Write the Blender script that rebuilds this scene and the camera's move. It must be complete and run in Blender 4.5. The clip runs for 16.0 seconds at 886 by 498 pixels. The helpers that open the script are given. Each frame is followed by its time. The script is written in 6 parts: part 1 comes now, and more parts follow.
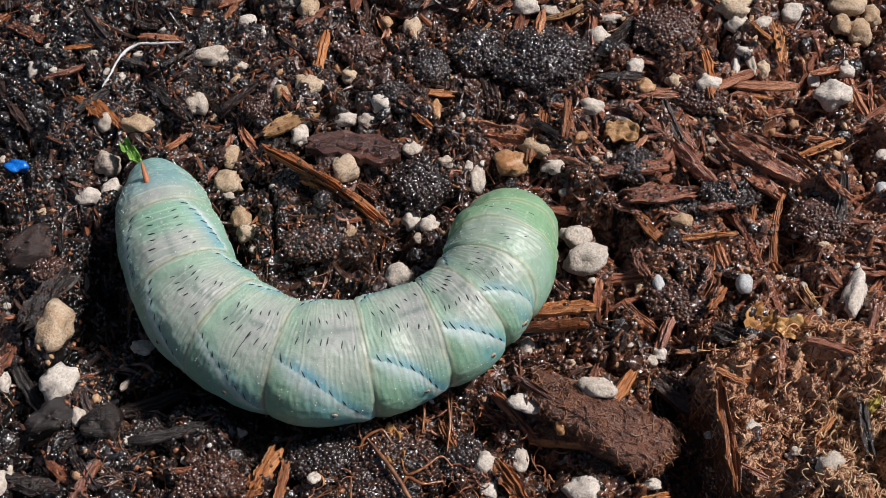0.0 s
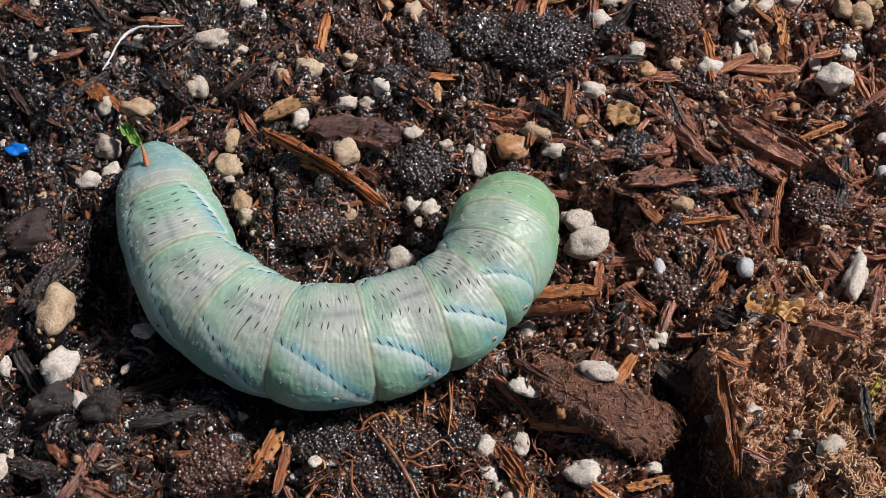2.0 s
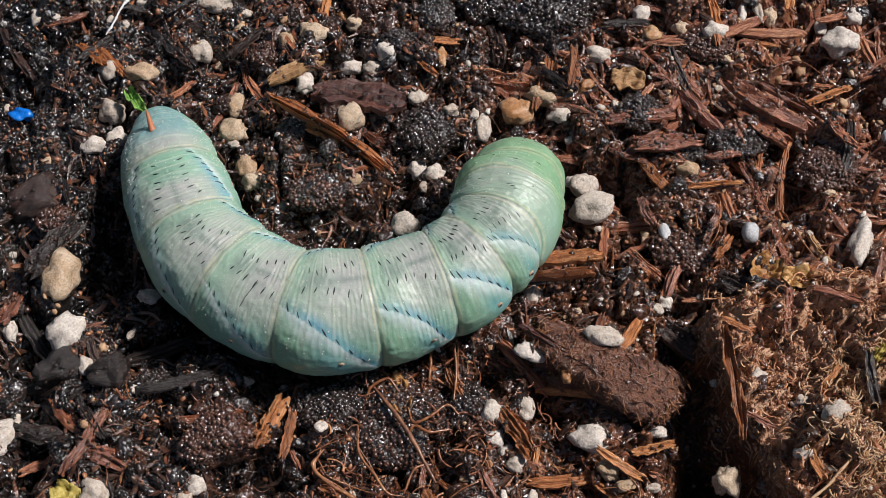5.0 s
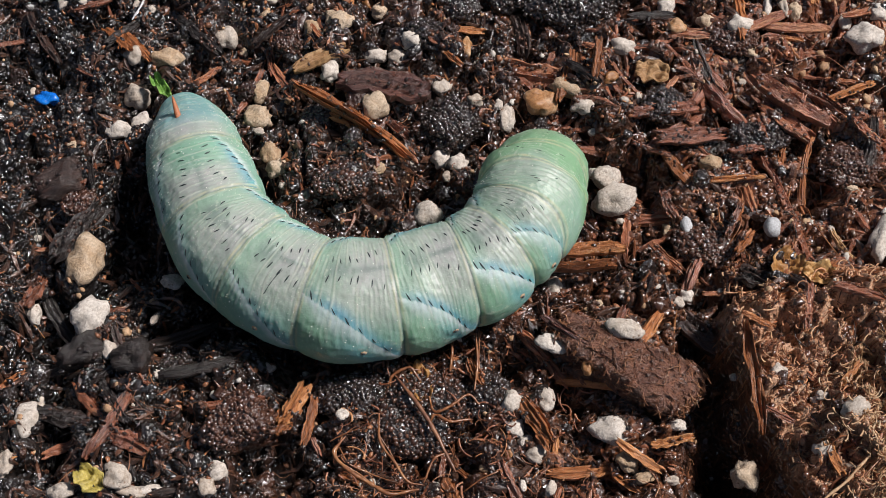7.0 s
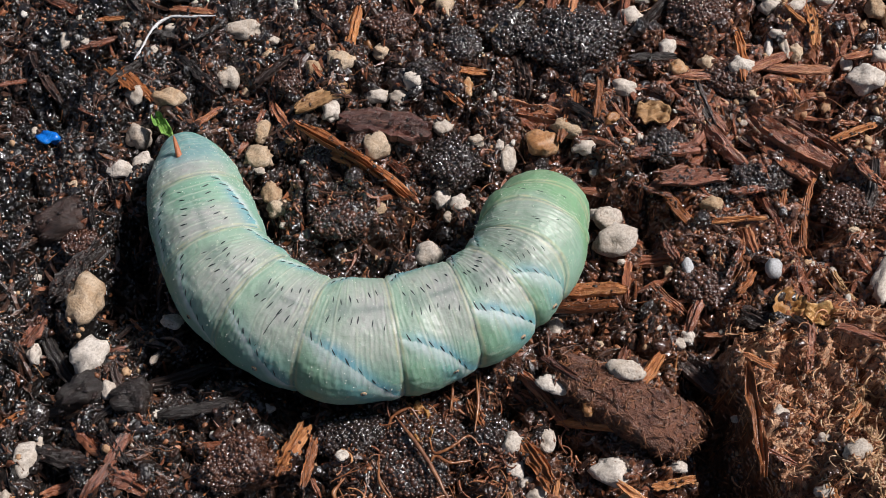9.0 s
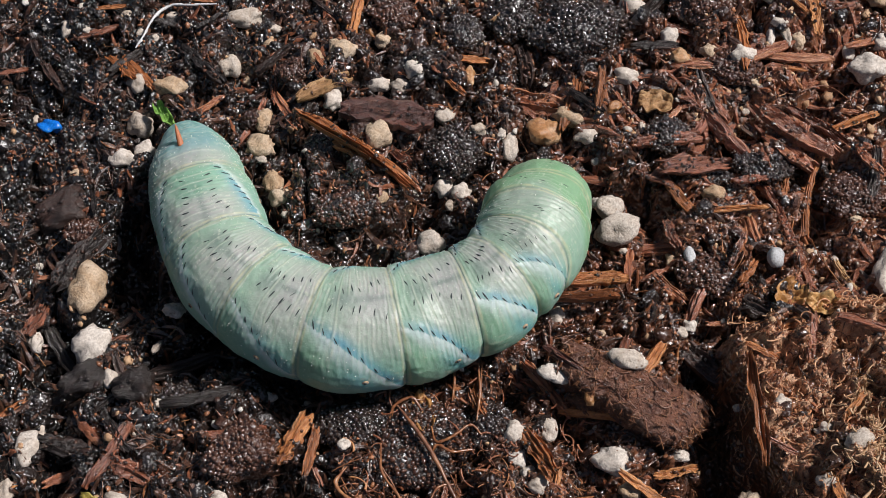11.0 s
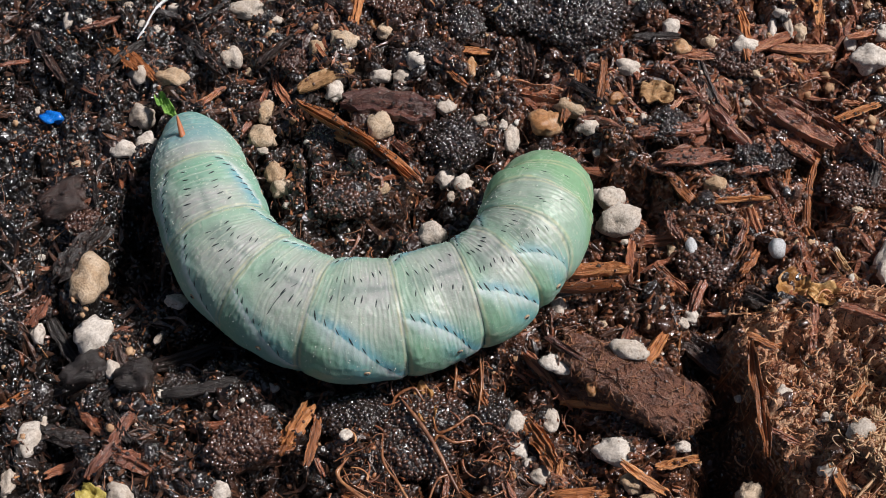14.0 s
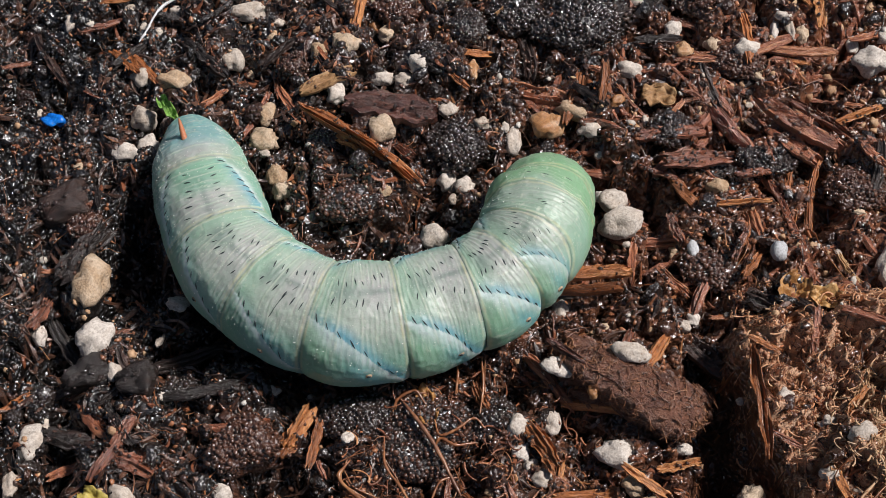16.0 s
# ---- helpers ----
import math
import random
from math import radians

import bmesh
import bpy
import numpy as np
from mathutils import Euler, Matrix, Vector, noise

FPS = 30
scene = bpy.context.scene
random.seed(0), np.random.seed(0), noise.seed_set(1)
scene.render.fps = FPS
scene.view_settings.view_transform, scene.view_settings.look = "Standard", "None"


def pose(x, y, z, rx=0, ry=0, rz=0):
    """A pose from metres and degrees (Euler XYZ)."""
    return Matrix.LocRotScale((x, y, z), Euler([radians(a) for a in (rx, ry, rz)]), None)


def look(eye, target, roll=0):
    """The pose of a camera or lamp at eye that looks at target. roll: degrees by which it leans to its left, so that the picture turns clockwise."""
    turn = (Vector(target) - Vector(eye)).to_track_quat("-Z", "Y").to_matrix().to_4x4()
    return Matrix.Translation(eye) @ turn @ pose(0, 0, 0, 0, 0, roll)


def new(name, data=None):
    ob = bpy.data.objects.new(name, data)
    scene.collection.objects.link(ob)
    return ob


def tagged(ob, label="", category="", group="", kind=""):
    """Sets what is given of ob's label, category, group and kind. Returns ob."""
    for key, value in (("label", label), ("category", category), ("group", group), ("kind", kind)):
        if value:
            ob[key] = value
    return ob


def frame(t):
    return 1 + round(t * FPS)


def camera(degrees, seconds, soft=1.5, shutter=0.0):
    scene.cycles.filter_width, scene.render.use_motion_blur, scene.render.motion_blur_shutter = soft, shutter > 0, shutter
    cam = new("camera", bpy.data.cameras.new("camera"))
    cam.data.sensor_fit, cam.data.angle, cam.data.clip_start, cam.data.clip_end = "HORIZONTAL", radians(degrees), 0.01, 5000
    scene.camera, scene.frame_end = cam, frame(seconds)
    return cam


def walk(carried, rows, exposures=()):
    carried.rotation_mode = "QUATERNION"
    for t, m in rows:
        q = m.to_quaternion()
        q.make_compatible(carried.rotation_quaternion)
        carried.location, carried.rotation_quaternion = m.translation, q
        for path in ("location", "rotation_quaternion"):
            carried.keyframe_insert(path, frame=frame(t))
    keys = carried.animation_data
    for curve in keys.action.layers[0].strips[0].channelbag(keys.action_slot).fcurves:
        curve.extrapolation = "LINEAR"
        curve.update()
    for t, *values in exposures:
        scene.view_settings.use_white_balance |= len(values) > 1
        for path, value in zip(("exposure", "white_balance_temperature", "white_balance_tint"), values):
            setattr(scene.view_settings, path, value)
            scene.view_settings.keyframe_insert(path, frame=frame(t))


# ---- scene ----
cam = camera(30, 16.0, soft=0.7)
PATH = [
    (0.0, look((-0.00000, -0.10263, 0.17776), (-0.00000, -0.00013, 0.00023), -0.001)),
    (0.5, look((0.00000, -0.10265, 0.17774), (-0.00000, -0.00040, 0.00006), -0.002)),
    (1.0, look((-0.00012, -0.10265, 0.17764), (-0.00009, -0.00063, -0.00018), 0.005)),
    (1.5, look((-0.00018, -0.10269, 0.17754), (-0.00007, -0.00116, -0.00054), 0.042)),
    (2.0, look((-0.00010, -0.10268, 0.17753), (-0.00010, -0.00180, -0.00093), -0.003)),
    (2.5, look((-0.00007, -0.10271, 0.17749), (-0.00010, -0.00216, -0.00116), -0.021)),
    (3.0, look((-0.00020, -0.10277, 0.17746), (-0.00020, -0.00335, -0.00182), 0.014)),
    (3.5, look((-0.00011, -0.10300, 0.17720), (-0.00024, -0.00402, -0.00232), -0.068)),
    (4.0, look((-0.00008, -0.10252, 0.17730), (-0.00021, -0.00414, -0.00254), -0.058)),
    (4.5, look((-0.00036, -0.10249, 0.17729), (-0.00032, -0.00475, -0.00291), 0.030)),
    (4.7, look((-0.00055, -0.10238, 0.17747), (-0.00036, -0.00509, -0.00297), 0.019)),
    (6.8, look((-0.00257, -0.10129, 0.17934), (-0.00351, -0.00796, -0.00318), 0.270)),
    (7.0, look((-0.00242, -0.10126, 0.17935), (-0.00349, -0.00720, -0.00280), 0.251)),
    (7.5, look((-0.00232, -0.10108, 0.17919), (-0.00353, -0.00511, -0.00195), 0.347)),
    (8.0, look((-0.00229, -0.10103, 0.17911), (-0.00356, -0.00356, -0.00124), 0.322)),
    (8.5, look((-0.00222, -0.10104, 0.17910), (-0.00360, -0.00274, -0.00079), 0.282)),
    (9.0, look((-0.00220, -0.10098, 0.17908), (-0.00367, -0.00261, -0.00077), 0.224)),
    (11.5, look((-0.00243, -0.10076, 0.17909), (-0.00390, -0.00394, -0.00160), 0.232)),
    (12.0, look((-0.00240, -0.10107, 0.17892), (-0.00395, -0.00406, -0.00167), 0.184)),
    (12.5, look((-0.00223, -0.10108, 0.17900), (-0.00397, -0.00420, -0.00165), 0.097)),
    (13.0, look((-0.00229, -0.10090, 0.17900), (-0.00398, -0.00421, -0.00175), 0.109)),
    (13.5, look((-0.00267, -0.10077, 0.17908), (-0.00401, -0.00432, -0.00181), 0.307)),
    (14.0, look((-0.00238, -0.10115, 0.17903), (-0.00406, -0.00483, -0.00192), 0.097)),
    (14.5, look((-0.00247, -0.10111, 0.17909), (-0.00413, -0.00515, -0.00206), 0.118)),
    (15.0, look((-0.00238, -0.10120, 0.17888), (-0.00419, -0.00487, -0.00207), 0.024)),
    (15.5, look((-0.00234, -0.10102, 0.17903), (-0.00426, -0.00464, -0.00189), -0.034)),
    (16.0, look((-0.00222, -0.10108, 0.17904), (-0.00428, -0.00454, -0.00179), -0.103)),
]
walk(cam, PATH)

# ---------------------------------------------------------------- world, sun
SUN_AZ, SUN_EL = 15.0, 55.0          # degrees: azimuth from +x towards +y, elevation
world = bpy.data.worlds.new("sky")
scene.world = world
world.use_nodes = True
wn = world.node_tree.nodes
sky = wn.new("ShaderNodeTexSky")
sky.sky_type = "NISHITA"
sky.sun_disc = False
sky.sun_elevation = radians(SUN_EL)
sky.sun_rotation = radians(90 - SUN_AZ)
wn["Background"].inputs["Strength"].default_value = 0.040
world.node_tree.links.new(sky.outputs[0], wn["Background"].inputs[0])
sun = new("sun", bpy.data.lights.new("sun", "SUN"))
sun.data.energy = 4.75
sun.data.angle = radians(7.0)
sun.data.color = (1.0, 0.95, 0.93)
sun_dir = Vector((math.cos(radians(SUN_EL)) * math.cos(radians(SUN_AZ)),
                  math.cos(radians(SUN_EL)) * math.sin(radians(SUN_AZ)), math.sin(radians(SUN_EL))))
sun.matrix_world = look(sun_dir, (0, 0, 0))
scene.view_settings.exposure = 0.0

MM = 0.001


# ---------------------------------------------------------------- materials
def ramp(nt, fac, stops):
    r = nt.nodes.new("ShaderNodeValToRGB")
    while len(r.color_ramp.elements) < len(stops):
        r.color_ramp.elements.new(0.5)
    for e, (p, c) in zip(r.color_ramp.elements, stops):
        e.position, e.color = p, (*c, 1)
    nt.links.new(fac, r.inputs[0])
    return r.outputs[0]


def noise_tex(nt, coord, scale, detail=4.0, rough=0.6, dist=0.0):
    n = nt.nodes.new("ShaderNodeTexNoise")
    n.inputs["Scale"].default_value = scale
    n.inputs["Detail"].default_value = detail
    n.inputs["Roughness"].default_value = rough
    n.inputs["Distortion"].default_value = dist
    nt.links.new(coord, n.inputs["Vector"])
    return n.outputs["Fac"]


def mix(nt, fac, a, b, mode="MIX"):
    m = nt.nodes.new("ShaderNodeMix")
    m.data_type, m.blend_type = "RGBA", mode
    for sock, v in ((m.inputs[0], fac), (m.inputs[6], a), (m.inputs[7], b)):
        if isinstance(v, (int, float)):
            sock.default_value = v
        elif isinstance(v, tuple):
            sock.default_value = (*v, 1)
        else:
            nt.links.new(v, sock)
    return m.outputs[2]


def bump(nt, height, strength, dist, normal=None):
    b = nt.nodes.new("ShaderNodeBump")
    b.inputs["Strength"].default_value = strength
    b.inputs["Distance"].default_value = dist
    nt.links.new(height, b.inputs["Height"])
    if normal is not None:
        nt.links.new(normal, b.inputs["Normal"])
    return b.outputs[0]


def material(name):
    m = bpy.data.materials.new(name)
    m.use_nodes = True
    nt = m.node_tree
    return m, nt, nt.nodes["Principled BSDF"], nt.nodes.new("ShaderNodeTexCoord").outputs["Object"]


def grain_material(name, colors, size, rough, bump_mm, var="island", stretch=None, spec=0.5, wet=0.0, beads=0.0, east=0.0, pits=0.0):
    """Mottled mineral or plant matter. colors: ramp stops; size: metres of the main mottling; rough: low, high."""
    m, nt, bsdf, co = material(name)
    co0 = co
    if stretch:
        mp = nt.nodes.new("ShaderNodeMapping")
        mp.inputs["Scale"].default_value = stretch
        nt.links.new(co, mp.inputs["Vector"])
        co = mp.outputs[0]
    big = noise_tex(nt, co, 1 / size, 4, 0.65, 0.3)
    fine = noise_tex(nt, co, 7 / size, 3, 0.7)
    if var == "island":
        rnd = nt.nodes.new("ShaderNodeNewGeometry").outputs["Random Per Island"]
    else:
        rnd = nt.nodes.new("ShaderNodeObjectInfo").outputs["Random"]
    ma = nt.nodes.new("ShaderNodeMath")
    ma.operation = "MULTIPLY_ADD"
    nt.links.new(rnd, ma.inputs[0])
    ma.inputs[1].default_value = 0.35
    sub = nt.nodes.new("ShaderNodeMath")
    sub.operation = "SUBTRACT"
    nt.links.new(big, sub.inputs[0])
    sub.inputs[1].default_value = 0.17
    nt.links.new(sub.outputs[0], ma.inputs[2])
    fac = ma.outputs[0]
    if east:
        # shifts the colour along its ramp: higher stops towards +x, lower towards -x
        sep = nt.nodes.new("ShaderNodeSeparateXYZ")
        nt.links.new(co, sep.inputs[0])
        ea = nt.nodes.new("ShaderNodeMath")
        ea.operation = "MULTIPLY_ADD"
        nt.links.new(sep.outputs[0], ea.inputs[0])
        ea.inputs[1].default_value = east / 0.06
        nt.links.new(fac, ea.inputs[2])
        ea.use_clamp = True
        fac = ea.outputs[0]
    col = ramp(nt, fac, colors)
    dark = ramp(nt, fine, [(0.3, (0.55, 0.52, 0.5)), (0.62, (1.0, 1.0, 1.0))])
    col = mix(nt, 1.0, col, dark, "MULTIPLY")
    if pits:
        # small pores with dirt in them
        pv = nt.nodes.new("ShaderNodeTexVoronoi")
        pv.inputs["Scale"].default_value = 1 / pits
        nt.links.new(co, pv.inputs["Vector"])
        pore = ramp(nt, pv.outputs["Distance"], [(0.10, (1, 1, 1)), (0.30, (0, 0, 0))])
        some = ramp(nt, noise_tex(nt, co, 0.5 / pits, 2), [(0.42, (0, 0, 0)), (0.6, (0.85, 0.85, 0.85))])
        pore = mix(nt, 1.0, pore, some, "MULTIPLY")
        col = mix(nt, pore, col, (0.16, 0.09, 0.05))
    nt.links.new(col, bsdf.inputs["Base Color"])
    ro = nt.nodes.new("ShaderNodeMapRange")
    ro.inputs["To Min"].default_value, ro.inputs["To Max"].default_value = rough
    ro.inputs["From Min"].default_value, ro.inputs["From Max"].default_value = 0.3, 0.7
    nt.links.new(fine, ro.inputs["Value"])
    nt.links.new(ro.outputs[0], bsdf.inputs["Roughness"])
    bsdf.inputs["Specular IOR Level"].default_value = spec
    bsdf.inputs["Coat Weight"].default_value = wet
    bsdf.inputs["Coat Roughness"].default_value = 0.24
    if wet >= 0.8:
        bsdf.inputs["Coat IOR"].default_value = 1.66
    nrm = bump(nt, fine, 0.9, bump_mm * MM, bump(nt, big, 0.8, bump_mm * 2 * MM))
    if beads:
        # wet granular surface: small uneven domes
        nz = ramp(nt, noise_tex(nt, co0, 0.3 / beads, 2, 0.6), [(0.36, (0.12, 0.12, 0.12)), (0.64, (0.9, 0.9, 0.9))])
        vo = nt.nodes.new("ShaderNodeTexVoronoi")
        vo.feature = "SMOOTH_F1"
        vo.inputs["Smoothness"].default_value = 0.25
        vo.inputs["Scale"].default_value = 1 / beads
        vo.inputs["Randomness"].default_value = 1.0
        nt.links.new(co0, vo.inputs["Vector"])
        hm = nt.nodes.new("ShaderNodeMath")
        hm.operation = "MULTIPLY"
        inv = nt.nodes.new("ShaderNodeMath")
        inv.operation = "SUBTRACT"
        inv.inputs[0].default_value = 1.0
        nt.links.new(vo.outputs["Distance"], inv.inputs[1])
        nt.links.new(inv.outputs[0], hm.inputs[0])
        nt.links.new(nz, hm.inputs[1])
        film = bump(nt, hm.outputs[0], 1.0, beads * 1.6)
        nrm = bump(nt, hm.outputs[0], 0.85, beads * 1.3, nrm)
    nt.links.new(nrm, bsdf.inputs["Normal"])
    nt.links.new(film if beads else nrm, bsdf.inputs["Coat Normal"])
    return m


SOIL = grain_material("wet_soil", [(0.30, (0.005, 0.0035, 0.003)), (0.52, (0.038, 0.017, 0.010)), (0.82, (0.22, 0.082, 0.037))],
                      0.004, (0.25, 0.55), 0.16, wet=1.0, beads=0.0008, east=0.36)
CRUMB_BLACK = grain_material("black_crumb", [(0.2, (0.009, 0.006, 0.0045)), (0.7, (0.044, 0.024, 0.017)), (1.0, (0.17, 0.105, 0.075))], 0.0012, (0.14, 0.35), 0.03, wet=1.0, east=0.46)
CRUMB_BROWN = grain_material("brown_crumb", [(0.2, (0.012, 0.006, 0.0045)), (0.75, (0.13, 0.051, 0.026)), (1.0, (0.30, 0.145, 0.085))], 0.0012, (0.2, 0.45), 0.04, wet=0.9, east=0.30)
CLOD_BLACK = grain_material("black_clod", [(0.2, (0.008, 0.0065, 0.006)), (0.8, (0.034, 0.024, 0.021))], 0.0016, (0.2, 0.45), 0.1, wet=1.0, beads=0.0005)
CLOD_BROWN = grain_material("brown_clod", [(0.2, (0.014, 0.0065, 0.004)), (0.8, (0.09, 0.034, 0.017))], 0.0016, (0.25, 0.5), 0.1, wet=0.9, beads=0.0005)
CRUMB_RED = grain_material("red_brown_crumb", [(0.2, (0.07, 0.024, 0.011)), (0.8, (0.46, 0.19, 0.085))], 0.0012, (0.25, 0.55), 0.06, wet=0.6)
PERLITE = grain_material("white_perlite", [(0.12, (0.36, 0.26, 0.18)), (0.34, (0.54, 0.46, 0.38)), (0.72, (0.74, 0.68, 0.61))],
                         0.0022, (0.65, 0.95), 0.12, "object", spec=0.3, pits=0.0006)
PUMICE = grain_material("tan_pumice", [(0.12, (0.26, 0.13, 0.06)), (0.40, (0.50, 0.35, 0.22)), (0.75, (0.70, 0.57, 0.43))],
                        0.0018, (0.55, 0.95), 0.16, "object", spec=0.3, pits=0.0006)
AMBER = grain_material("amber_pebble", [(0.15, (0.14, 0.05, 0.018)), (0.42, (0.46, 0.22, 0.085)), (0.75, (0.74, 0.55, 0.36))],
                       0.0022, (0.25, 0.6), 0.14, "object", wet=0.2)
GREYSTONE = grain_material("grey_stone", [(0.15, (0.36, 0.37, 0.38)), (0.8, (0.66, 0.67, 0.68))], 0.002, (0.5, 0.8), 0.08, "object")
ST = (0.16, 1.0, 1.0)
BARK_O = grain_material("orange_bark", [(0.12, (0.07, 0.020, 0.006)), (0.5, (0.44, 0.145, 0.038)), (0.85, (0.76, 0.36, 0.13))],
                        0.0007, (0.3, 0.65), 0.2, "object", ST, wet=0.5)
BARK_R = grain_material("red_brown_bark", [(0.12, (0.030, 0.009, 0.005)), (0.5, (0.34, 0.105, 0.044)), (0.85, (0.74, 0.34, 0.155))],
                        0.0007, (0.25, 0.55), 0.2, "object", ST, wet=0.8)
BARK_M = grain_material("maroon_bark", [(0.12, (0.012, 0.005, 0.004)), (0.5, (0.085, 0.022, 0.011)), (0.85, (0.26, 0.08, 0.04))],
                        0.0006, (0.25, 0.55), 0.2, "object", ST, wet=0.8)
BARK_D = grain_material("dark_bark", [(0.15, (0.007, 0.005, 0.004)), (0.5, (0.018, 0.010, 0.007)), (0.85, (0.075, 0.030, 0.018))],
                        0.0008, (0.3, 0.6), 0.2, "object", ST, wet=0.5)
BARK_T = grain_material("tan_wood", [(0.15, (0.18, 0.09, 0.035)), (0.5, (0.38, 0.21, 0.09)), (0.85, (0.56, 0.37, 0.19))],
                        0.0007, (0.4, 0.75), 0.1, "object", ST)
FLAKE_R = grain_material("red_flake", [(0.1, (0.045, 0.013, 0.006)), (0.5, (0.23, 0.072, 0.029)), (0.9, (0.54, 0.22, 0.095))], 0.001, (0.25, 0.6), 0.08, wet=0.7)
FLAKE_D = grain_material("dark_flake", [(0.1, (0.010, 0.007, 0.006)), (0.5, (0.065, 0.029, 0.017)), (0.9, (0.21, 0.09, 0.048))], 0.001, (0.2, 0.5), 0.08, wet=0.9)
FLAKE_O = grain_material("orange_flake", [(0.1, (0.10, 0.035, 0.013)), (0.5, (0.34, 0.13, 0.05)), (0.9, (0.70, 0.34, 0.14))], 0.001, (0.3, 0.6), 0.06, wet=0.2)
FIBRE_R = grain_material("red_brown_fibre", [(0.1, (0.035, 0.014, 0.008)), (0.45, (0.16, 0.06, 0.03)), (0.85, (0.48, 0.22, 0.10))], 0.003, (0.3, 0.55), 0.02, wet=0.5)
FIBRE_S = grain_material("straw_fibre", [(0.12, (0.26, 0.13, 0.06)), (0.5, (0.55, 0.34, 0.18)), (0.85, (0.80, 0.62, 0.42))], 0.003, (0.45, 0.7), 0.02)
HUSK = grain_material("golden_husk", [(0.15, (0.20, 0.075, 0.018)), (0.5, (0.48, 0.24, 0.07)), (0.85, (0.76, 0.50, 0.22))], 0.0016, (0.35, 0.6), 0.12, "object", wet=0.3)
FIBRE_C = grain_material("dry_peat_fibre", [(0.15, (0.20, 0.085, 0.042)), (0.5, (0.56, 0.25, 0.12)), (0.85, (0.84, 0.52, 0.30))], 0.003, (0.45, 0.7), 0.02, east=0.2)
FIBRE_T = grain_material("tan_fibre", [(0.12, (0.10, 0.033, 0.012)), (0.5, (0.24, 0.085, 0.030)), (0.85, (0.52, 0.25, 0.10))], 0.003, (0.3, 0.55), 0.02, wet=0.6)
PEAT = grain_material("peat_clump", [(0.2, (0.20, 0.08, 0.04)), (0.5, (0.55, 0.27, 0.145)), (0.8, (0.80, 0.52, 0.34))], 0.0015, (0.4, 0.75), 0.25, wet=0.3, east=0.25)
WET_PEAT = grain_material("wet_peat", [(0.2, (0.022, 0.008, 0.005)), (0.5, (0.10, 0.035, 0.019)), (0.85, (0.34, 0.14, 0.075))], 0.0016, (0.3, 0.6), 0.5, wet=0.8)
LEAF = grain_material("green_leaf", [(0.2, (0.08, 0.22, 0.03)), (0.5, (0.24, 0.46, 0.09)), (0.85, (0.48, 0.66, 0.24))], 0.001, (0.35, 0.6), 0.08, "object")
YELLOW = grain_material("yellow_leaf", [(0.2, (0.28, 0.20, 0.03)), (0.8, (0.62, 0.52, 0.14))], 0.0015, (0.35, 0.6), 0.08, "object")
BLUE = grain_material("blue_plastic", [(0.2, (0.0, 0.13, 0.60)), (0.8, (0.03, 0.32, 0.92))], 0.002, (0.18, 0.35), 0.03, "object")
HAIR = grain_material("white_hair", [(0.2, (0.60, 0.60, 0.60)), (0.8, (0.85, 0.86, 0.88))], 0.002, (0.2, 0.4), 0.005, "object")
DASH = grain_material("dark_dash", [(0.2, (0.012, 0.022, 0.026)), (0.8, (0.03, 0.045, 0.05))], 0.001, (0.4, 0.6), 0.01)
GRANULE = grain_material("white_granule", [(0.2, (0.72, 0.78, 0.70)), (0.8, (0.88, 0.90, 0.84))], 0.001, (0.3, 0.5), 0.01)
HORN = grain_material("orange_horn", [(0.2, (0.42, 0.11, 0.04)), (0.8, (0.62, 0.24, 0.11))], 0.0008, (0.35, 0.55), 0.05, "object")


def skin_material():
    m, nt, bsdf, co = material("larva_skin")
    at = nt.nodes.new("ShaderNodeVertexColor")
    at.layer_name = "pigment"
    n = noise_tex(nt, co, 900, 4, 0.6)
    n2 = noise_tex(nt, co, 5200, 2, 0.6)
    mott = ramp(nt, n, [(0.3, (0.90, 0.93, 0.91)), (0.7, (1.04, 1.03, 1.03))])
    col = mix(nt, 1.0, at.outputs["Color"], mott, "MULTIPLY")
    # pale raised granules of the skin
    vo = nt.nodes.new("ShaderNodeTexVoronoi")
    vo.inputs["Scale"].default_value = 2600
    nt.links.new(co, vo.inputs["Vector"])
    dots = ramp(nt, vo.outputs["Distance"], [(0.12, (1, 1, 1)), (0.26, (0, 0, 0))])
    gate = ramp(nt, noise_tex(nt, co, 260, 2), [(0.45, (0, 0, 0)), (0.68, (0.38, 0.38, 0.38))])
    col = mix(nt, mix(nt, 1.0, dots, gate, "MULTIPLY"), col, (0.86, 0.88, 0.76))
    nt.links.new(col, bsdf.inputs["Base Color"])
    bsdf.inputs["Roughness"].default_value = 0.45
    bsdf.inputs["Coat Weight"].default_value = 0.08
    bsdf.inputs["Coat Roughness"].default_value = 0.25
    bsdf.inputs["Specular IOR Level"].default_value = 0.45
    bsdf.inputs["Subsurface Weight"].default_value = 0.7
    bsdf.inputs["Subsurface Radius"].default_value = (0.7, 1.0, 0.8)
    bsdf.inputs["Subsurface Scale"].default_value = 0.002
    nt.links.new(bump(nt, n2, 0.5, 0.05 * MM, bump(nt, n, 0.6, 0.16 * MM)), bsdf.inputs["Normal"])
    return m


SKIN = skin_material()


# ---------------------------------------------------------------- mesh helpers
RNG = np.random.RandomState(7)


